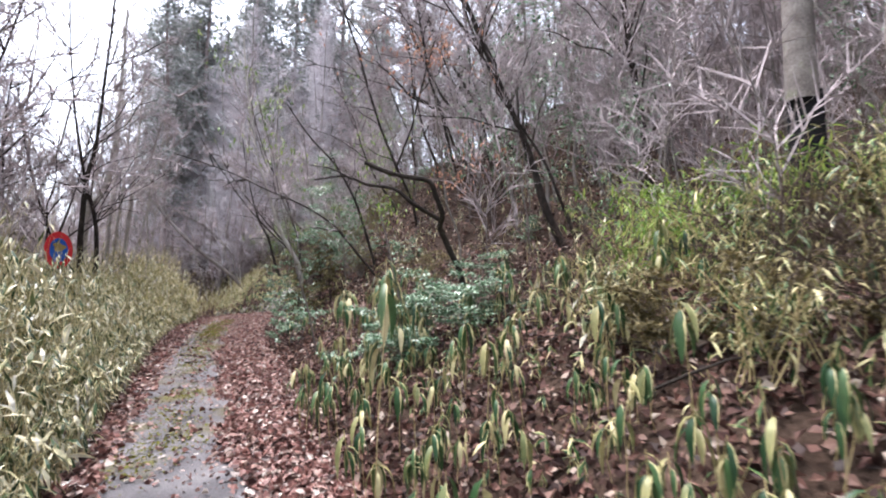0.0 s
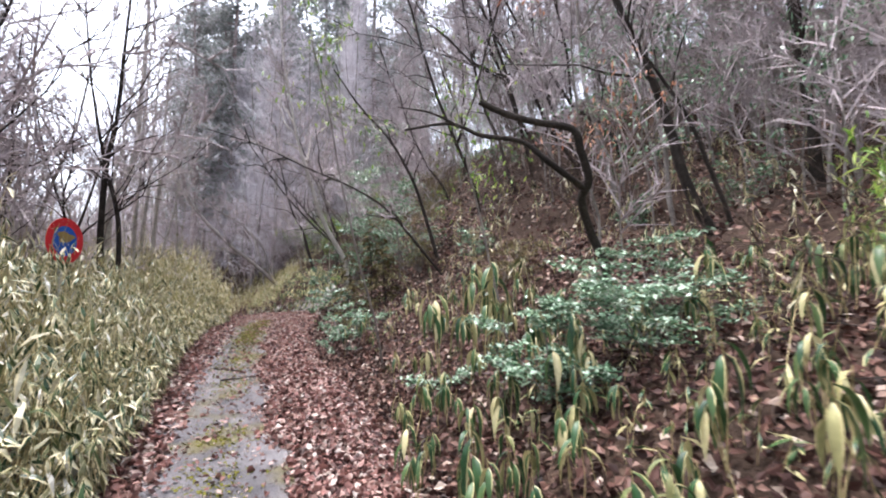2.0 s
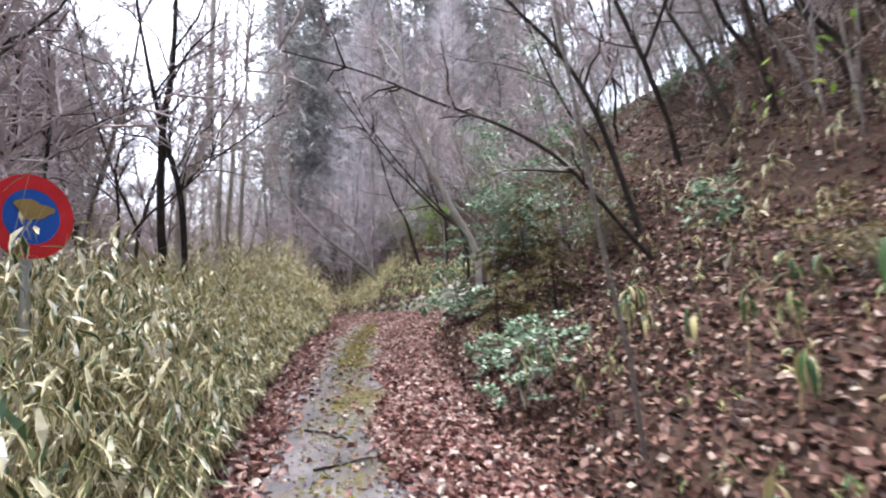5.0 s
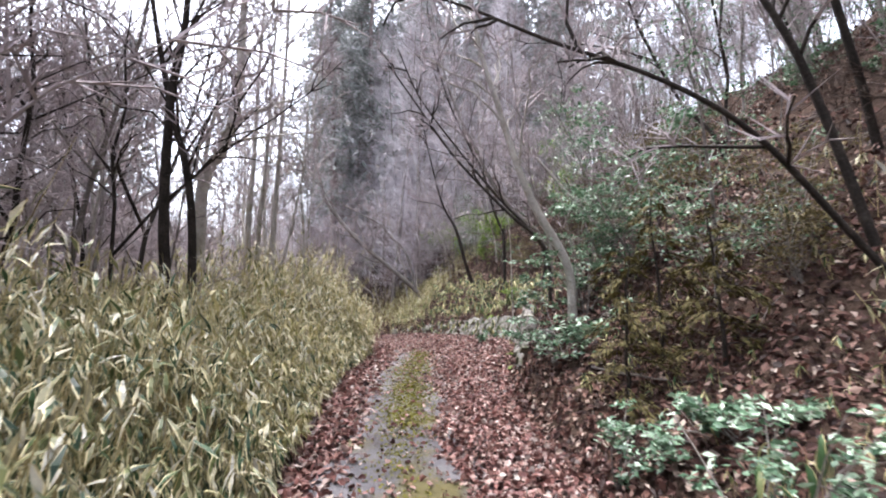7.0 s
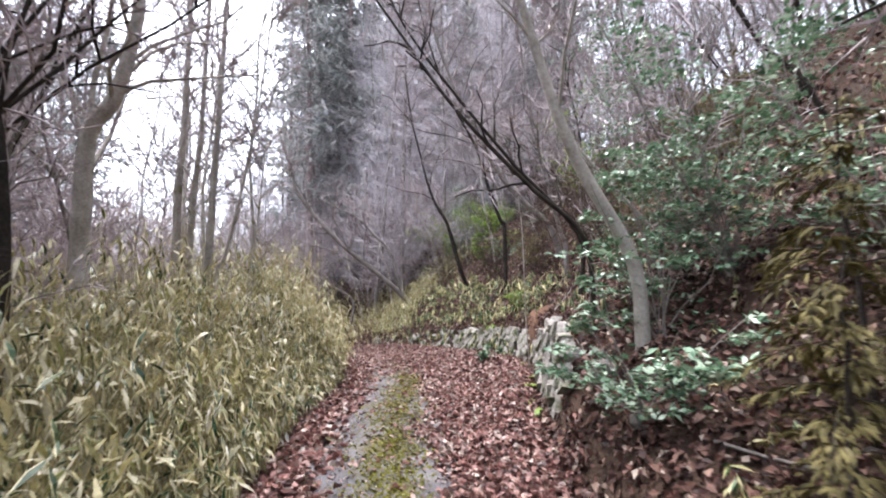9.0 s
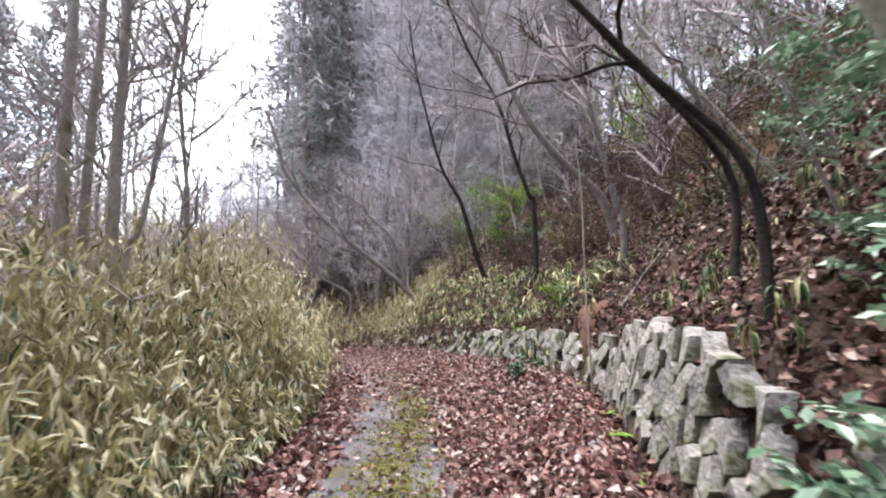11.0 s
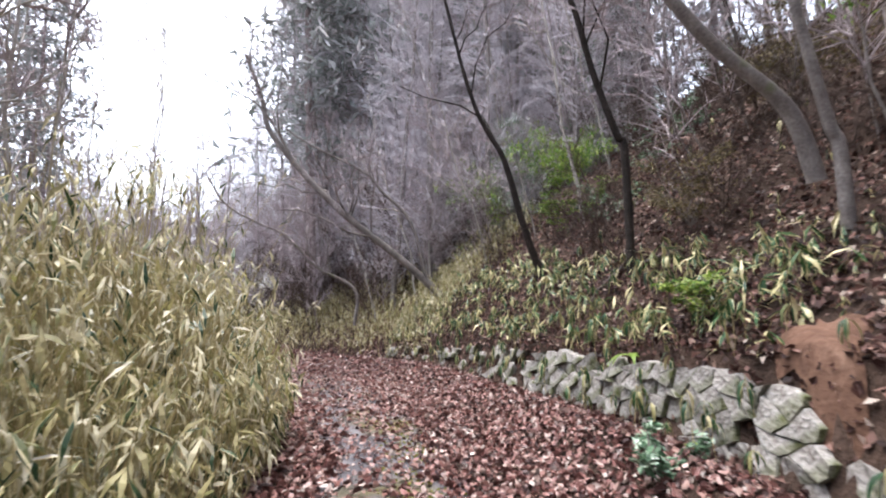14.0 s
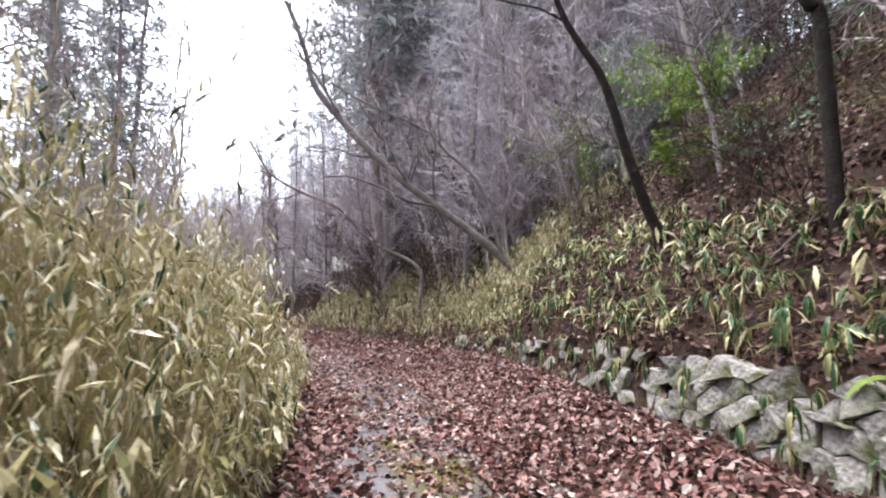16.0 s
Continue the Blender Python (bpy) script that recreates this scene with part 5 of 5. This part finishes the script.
# ---- broad-leaved dwarf bamboo plants at the foot of the bank ----
def sasa_plant(height, count):
    ob = thing("bamboo_plant", "", "dwarf bamboo")
    stem = Soup()
    top = np.array([rng.normal() * 0.06, rng.normal() * 0.06, height])
    tube(stem, wavy((0, 0, -0.03), top, 5, 0.01), 0.004, 0.0025, 5)
    part("stem", stem.mesh("stem", M_CULM), ob)
    for k in range(count):
        a = k * 2.4 + rng.uniform(-0.4, 0.4)
        leaf, ln = Soup(), rng.uniform(0.15, 0.26)
        blades(leaf, [top * rng.uniform(0.72, 1.0)], [(math.cos(a), math.sin(a), rng.uniform(-0.3, 0.6))], ln, ln * rng.uniform(0.15, 0.22), rng.uniform(2.5, 9), 6, 0.45)
        part("leaf", leaf.mesh("leaf", M_BROAD, True, True), ob)
    return ob


kinds = [sasa_plant(rng.uniform(0.28, 0.62), int(rng.integers(4, 8))) for _ in range(10)]


def put_plants(xy, label, scale=(0.8, 1.2)):
    for x, y in xy:
        ob = copy_thing(kinds[rng.integers(len(kinds))], Matrix.Identity(4))
        ob.matrix_basis = Matrix.Translation((x, y, gz(x, y))) @ Matrix.Rotation(rng.uniform(0, 6.28), 4, "Z") @ Matrix.Scale(rng.uniform(*scale), 4)
        tagged(ob, label, "dwarf bamboo", "broad-leaved bamboo plants")


def band(s0, s1, u0, u1, n):
    s = rng.uniform(s0, s1, n)
    x, y = on_line(s, toe(s) + rng.uniform(u0, u1, n))
    return list(zip(x.tolist(), y.tolist()))


put_plants(band(0.5, 6.4, -0.15, 1.5, 120), "green dwarf bamboo plant with cream-edged drooping leaves", (0.8, 1.15))
put_plants(band(0.5, 5.0, 1.0, 3.4, 48), "green dwarf bamboo plant with cream-edged drooping leaves", (0.9, 1.4))
put_plants(band(6.0, 10.5, 0.3, 2.2, 26), "dwarf bamboo plant with cream-edged leaves on the bank", (0.8, 1.2))
put_plants(band(20, 30, 0.05, 1.6, 36), "dwarf bamboo plant drooping over the stone wall", (0.55, 0.95))
put_plants(band(14, 28, 1.2, 4.0, 50), "small dwarf bamboo plant in the bank's leaf litter", (0.5, 0.9))
put_plants(band(15, 20, 0.3, 1.2, 18), "small dwarf bamboo plant above the stone wall", (0.5, 0.9))
def fern(label, at, count, leaf):
    foot = np.array([at[0], at[1], gz(*at)])
    ob = thing("fern", label, "fern", "ferns by the wall", foot)
    for k in range(count):
        a = k * 2.4 + rng.uniform(-0.3, 0.3)
        fr = Soup()
        blades(fr, [(0, 0, 0.01)], [(math.cos(a), math.sin(a), rng.uniform(0.6, 1.6))], leaf * rng.uniform(0.7, 1.2), leaf * 0.22, rng.uniform(1.5, 3.0), 6, 0.25)
        part("frond", fr.mesh("frond", M_YGREEN, True, True), ob)


for s0, u0 in ((16.1, -0.08), (16.8, -0.1), (17.6, -0.06), (18.9, -0.1), (20.3, -0.05), (21.4, 0.28), (17.2, 0.32), (18.4, 0.4), (22.6, -0.05), (15.6, -0.05)):
    x, y = on_line(s0, toe(s0) + u0)
    fern("bright green fern rooted at the stone wall", (float(x), float(y)), int(rng.integers(4, 8)), rng.uniform(0.2, 0.34))
tall_one = sasa_plant(1.5, 7)
tall_one.location = (-0.55, 2.1, gz(-0.55, 2.1))
tagged(tall_one, "tall dwarf bamboo stem with large drooping leaves", "dwarf bamboo", "broad-leaved bamboo plants")
put_plants(band(19, 27, 0.02, 0.4, 48), "dwarf bamboo plant hanging over the stone wall", (0.7, 1.1))
put_plants(band(18.3, 28, -0.2, 0.05, 16), "dwarf bamboo plant rooted before the stone wall", (0.5, 0.9))
put_plants([(-0.9 + rng.normal() * 0.3, 7.5 + rng.normal() * 0.35) for _ in range(14)], "pale tall dwarf bamboo clump on the bank", (1.4, 2.1))
for pattern in kinds:
    far_away(pattern)


# ---- round traffic sign in the thicket ----
sx, sy, sign_z = -6.29, 8.02, 2.31
sign = thing("traffic_sign", "faded round red and blue traffic sign in the bamboo", "traffic sign", at=(sx, sy, gz(sx, sy)))
face_turn = Matrix.Rotation(radians(88), 4, "Z")


def disc(name, r0, r1, y, thick, mat, label=""):
    """A flat ring or disc, upright, facing -y."""
    so, n = Soup(), 48
    a = np.arange(n) * 2 * np.pi / n
    rings = []
    for r, yy in ((r0, y), (r1, y), (r1, y + thick), (r0, y + thick)):
        rings.append(np.stack([np.cos(a) * r, np.full(n, yy), np.sin(a) * r], 1))
    i = np.arange(n)
    j = (i + 1) % n
    f = [np.stack([k * n + i, k * n + j, ((k + 1) % 4) * n + j, ((k + 1) % 4) * n + i], 1) for k in range(4)]
    so.add(np.concatenate(rings), np.concatenate(f))
    ob = part(name, so.mesh(name, mat), sign, label)
    ob.matrix_basis = Matrix.Translation((0, 0, sign_z - gz(sx, sy))) @ face_turn
    return ob


def paint(name, colour, worn):
    return blotchy(name, [(0.3, tuple(c * 0.75 for c in colour)), (0.6, colour), (0.85, worn)], 8, 0.45, 60, 0.1, 0.002)


M_SIGNRED, M_SIGNBLUE = paint("faded_red_paint", (0.50, 0.03, 0.035), (0.55, 0.12, 0.11)), paint("faded_blue_paint", (0.025, 0.09, 0.36), (0.12, 0.20, 0.40))
M_SIGNRUST, M_STEEL = paint("peeled_rusty_paint", (0.27, 0.19, 0.07), (0.42, 0.33, 0.15)), paint("dull_galvanised_steel", (0.35, 0.35, 0.34), (0.5, 0.5, 0.5))
disc("back_plate", 0.001, 0.297, 0.004, 0.003, M_STEEL)
disc("red_ring", 0.197, 0.30, -0.002, 0.005, M_SIGNRED, "faded red ring")
disc("blue_disc", 0.001, 0.196, 0.0, 0.003, M_SIGNBLUE, "faded blue centre")
peel = Soup()
pa = np.linspace(0, 2 * np.pi, 18, endpoint=False)
pr = 1 + 0.18 * np.sin(pa * 3 + 1) + 0.12 * np.sin(pa * 5)
for yy in (-0.0035, -0.001):
    peel.add(np.stack([np.cos(pa) * 0.13 * pr, np.full(18, yy), 0.05 + np.sin(pa) * 0.07 * pr], 1), np.arange(18)[None] if yy > -0.002 else np.arange(18)[::-1][None])
ob = part("peeled_patch", peel.mesh("peeled_patch", M_SIGNRUST), sign, "rusty yellow patch where paint peeled")
ob.matrix_basis = Matrix.Translation((0, 0, sign_z - gz(sx, sy))) @ face_turn
post = Soup()
tube(post, [(0, 0.03, -0.3), (0, 0.03, 1.0), (0, 0.03, sign_z + 0.25 - gz(sx, sy))], 0.03, 0.03, 12, True)
part("post", post.mesh("post", M_STEEL, True), sign, "grey steel post").matrix_basis = face_turn


# ---- sticks and moss on the lane ----
def stick(label, pts, r):
    p0 = np.array([pts[0][0], pts[0][1], 0.0])
    line = smooth_line(np.array([(x, y, gz(x, y) + 0.034) for x, y in pts]), 5)
    p0[2] = line[0][2]
    so = Soup()
    tube(so, line - p0 + rng.normal(size=line.shape) * r * 0.3, r, r * 0.5, 6, True)
    ob = new("stick", so.mesh("stick", M_BARK_DARK, True))
    ob.location = p0
    tagged(ob, label, "stick", "fallen sticks")


stick("dark fallen stick lying across the asphalt", [(-5.0, 9.55), (-4.82, 9.52), (-4.65, 9.42), (-4.5, 9.36)], 0.014)
stick("dark fallen stick lying across the asphalt", [(-4.5, 8.72), (-4.36, 8.85), (-4.2, 9.0), (-4.05, 9.06)], 0.012)
stick("thin twig lying on the leaves", [(-1.6, 4.5), (-1.3, 4.4), (-1.0, 4.38)], 0.008)

def bank_branch(x, y, a, ln, r):
    """A dead branch lying on the bank, with two or three side twigs."""
    t = np.linspace(-0.5, 0.5, 6) * ln
    px, py = x + np.cos(a) * t, y + np.sin(a) * t
    line = np.stack([px, py, ground_z(px, py) + 0.05 + rng.uniform(0, 0.06, 6)], 1)
    so, p0 = Soup(), line[2].copy()
    tube(so, line - p0 + rng.normal(size=line.shape) * 0.012, r, r * 0.35, 5, True)
    for k in (2, 3, 4):
        spike(so, line[k] - p0, unit(rng.normal(size=3) + [0, 0, 0.5]), ln * rng.uniform(0.15, 0.3), r * 0.4)
    ob = new("dead_branch", so.mesh("dead_branch", M_BARK_GREY if rng.random() < 0.6 else M_BARK_DARK, True))
    ob.location = p0
    tagged(ob, "dead bare branch lying in the leaf litter", "branch", "dead branches")


s = rng.uniform(1, 30, 60)
bx, by = on_line(s, toe(s) + rng.uniform(0.5, 4.5, 60))
for x, y in zip(bx.tolist(), by.tolist()):
    bank_branch(x, y, rng.uniform(0, 6.28), rng.uniform(0.5, 1.6), rng.uniform(0.006, 0.016))

M_PAPER = blotchy("pale_bleached_leaf", [(0.3, (0.5, 0.5, 0.48)), (0.7, (0.75, 0.74, 0.72))], 9, 0.8, 50, 0.3, 0.003)
so = Soup()
n = 60
s = rng.uniform(4.2, 7.0, n)
x, y = on_line(s, -left_edge(s) - rng.uniform(-0.1, 0.25, n))
flakes(so, np.stack([x, y, ground_z(x, y) + 0.03], 1), rng.normal(size=(n, 3)) * 0.3 + np.array([0, 0, 1.0]), rng.uniform(0.06, 0.14, n), 0.6, 0.2)
tagged(new("snow_remnants", so.mesh("snow_remnants", M_PAPER)), "small white scraps of old snow at the lane's edge", "snow", kind="stuff")

mo = Soup()
for s0, d0, k in ((4.6, -0.25, 0.32), (5.0, 0.02, 0.22), (13.6, 0.0, 0.3), (15.0, 0.05, 0.35), (17.8, 0.1, 0.4), (18.6, 0.18, 0.35), (19.4, 0.2, 0.3), (21.6, 0.25, 0.25), (22.6, 0.3, 0.22), (12.3, -0.05, 0.25), (5.8, -0.05, 0.3), (7.0, 0.0, 0.25), (9.2, 0.02, 0.3), (10.4, 0.0, 0.35), (11.3, 0.02, 0.35), (13.0, 0.0, 0.35), (14.3, 0.03, 0.4), (15.7, 0.06, 0.4), (16.6, 0.08, 0.4), (20.4, 0.22, 0.3)):
    n = int((800 if 13 < s0 < 20 else 300) * k / 0.3)
    s = s0 + rng.normal(size=n) * k * 1.1
    x, y = on_line(s, d0 + rng.normal(size=n) * k * 0.5)
    flakes(mo, np.stack([x, y, ground_z(x, y) + 0.026], 1), rng.normal(size=(n, 3)) * 0.35 + np.array([0, 0, 1.0]), rng.uniform(0.012, 0.045, n), 0.8, 0.3)
tagged(new("moss_patches", mo.mesh("moss_patches", M_MOSS)), "yellow-green moss cushions on the old asphalt", "moss", kind="stuff")


# ---- bare red clay where the bank has slipped ----
for cx, cy, ra, rb in ((-2.55, 20.7, 0.75, 1.15), (-5.1, 19.5, 0.24, 0.4)):
    nr, na = 9, 28
    A, R = np.meshgrid(np.arange(na) * 2 * np.pi / na, np.linspace(0, 1, nr))
    edge = 1 + 0.2 * np.sin(A * 3 + 1) + 0.13 * np.sin(A * 7) + 0.08 * np.sin(A * 11 + 2)
    x, y = (cx + R * ra * edge * np.cos(A)).ravel(), (cy + R * rb * edge * np.sin(A)).ravel()
    z = ground_z(x, y) + (0.16 + 0.05 * bumps(x * 4, y * 4)) * (1 - R.ravel() ** 3) - 0.01
    i, j = np.meshgrid(np.arange(nr - 1), np.arange(na), indexing="ij")
    q = np.stack([i * na + j, i * na + (j + 1) % na, (i + 1) * na + (j + 1) % na, (i + 1) * na + j], -1).reshape(-1, 4)
    tagged(new("clay_patch", Soup().add(np.stack([x, y, z], 1), q).mesh("clay_patch", M_CLAY, True)), "bare reddish clay where the bank has slipped", "soil", kind="structure")
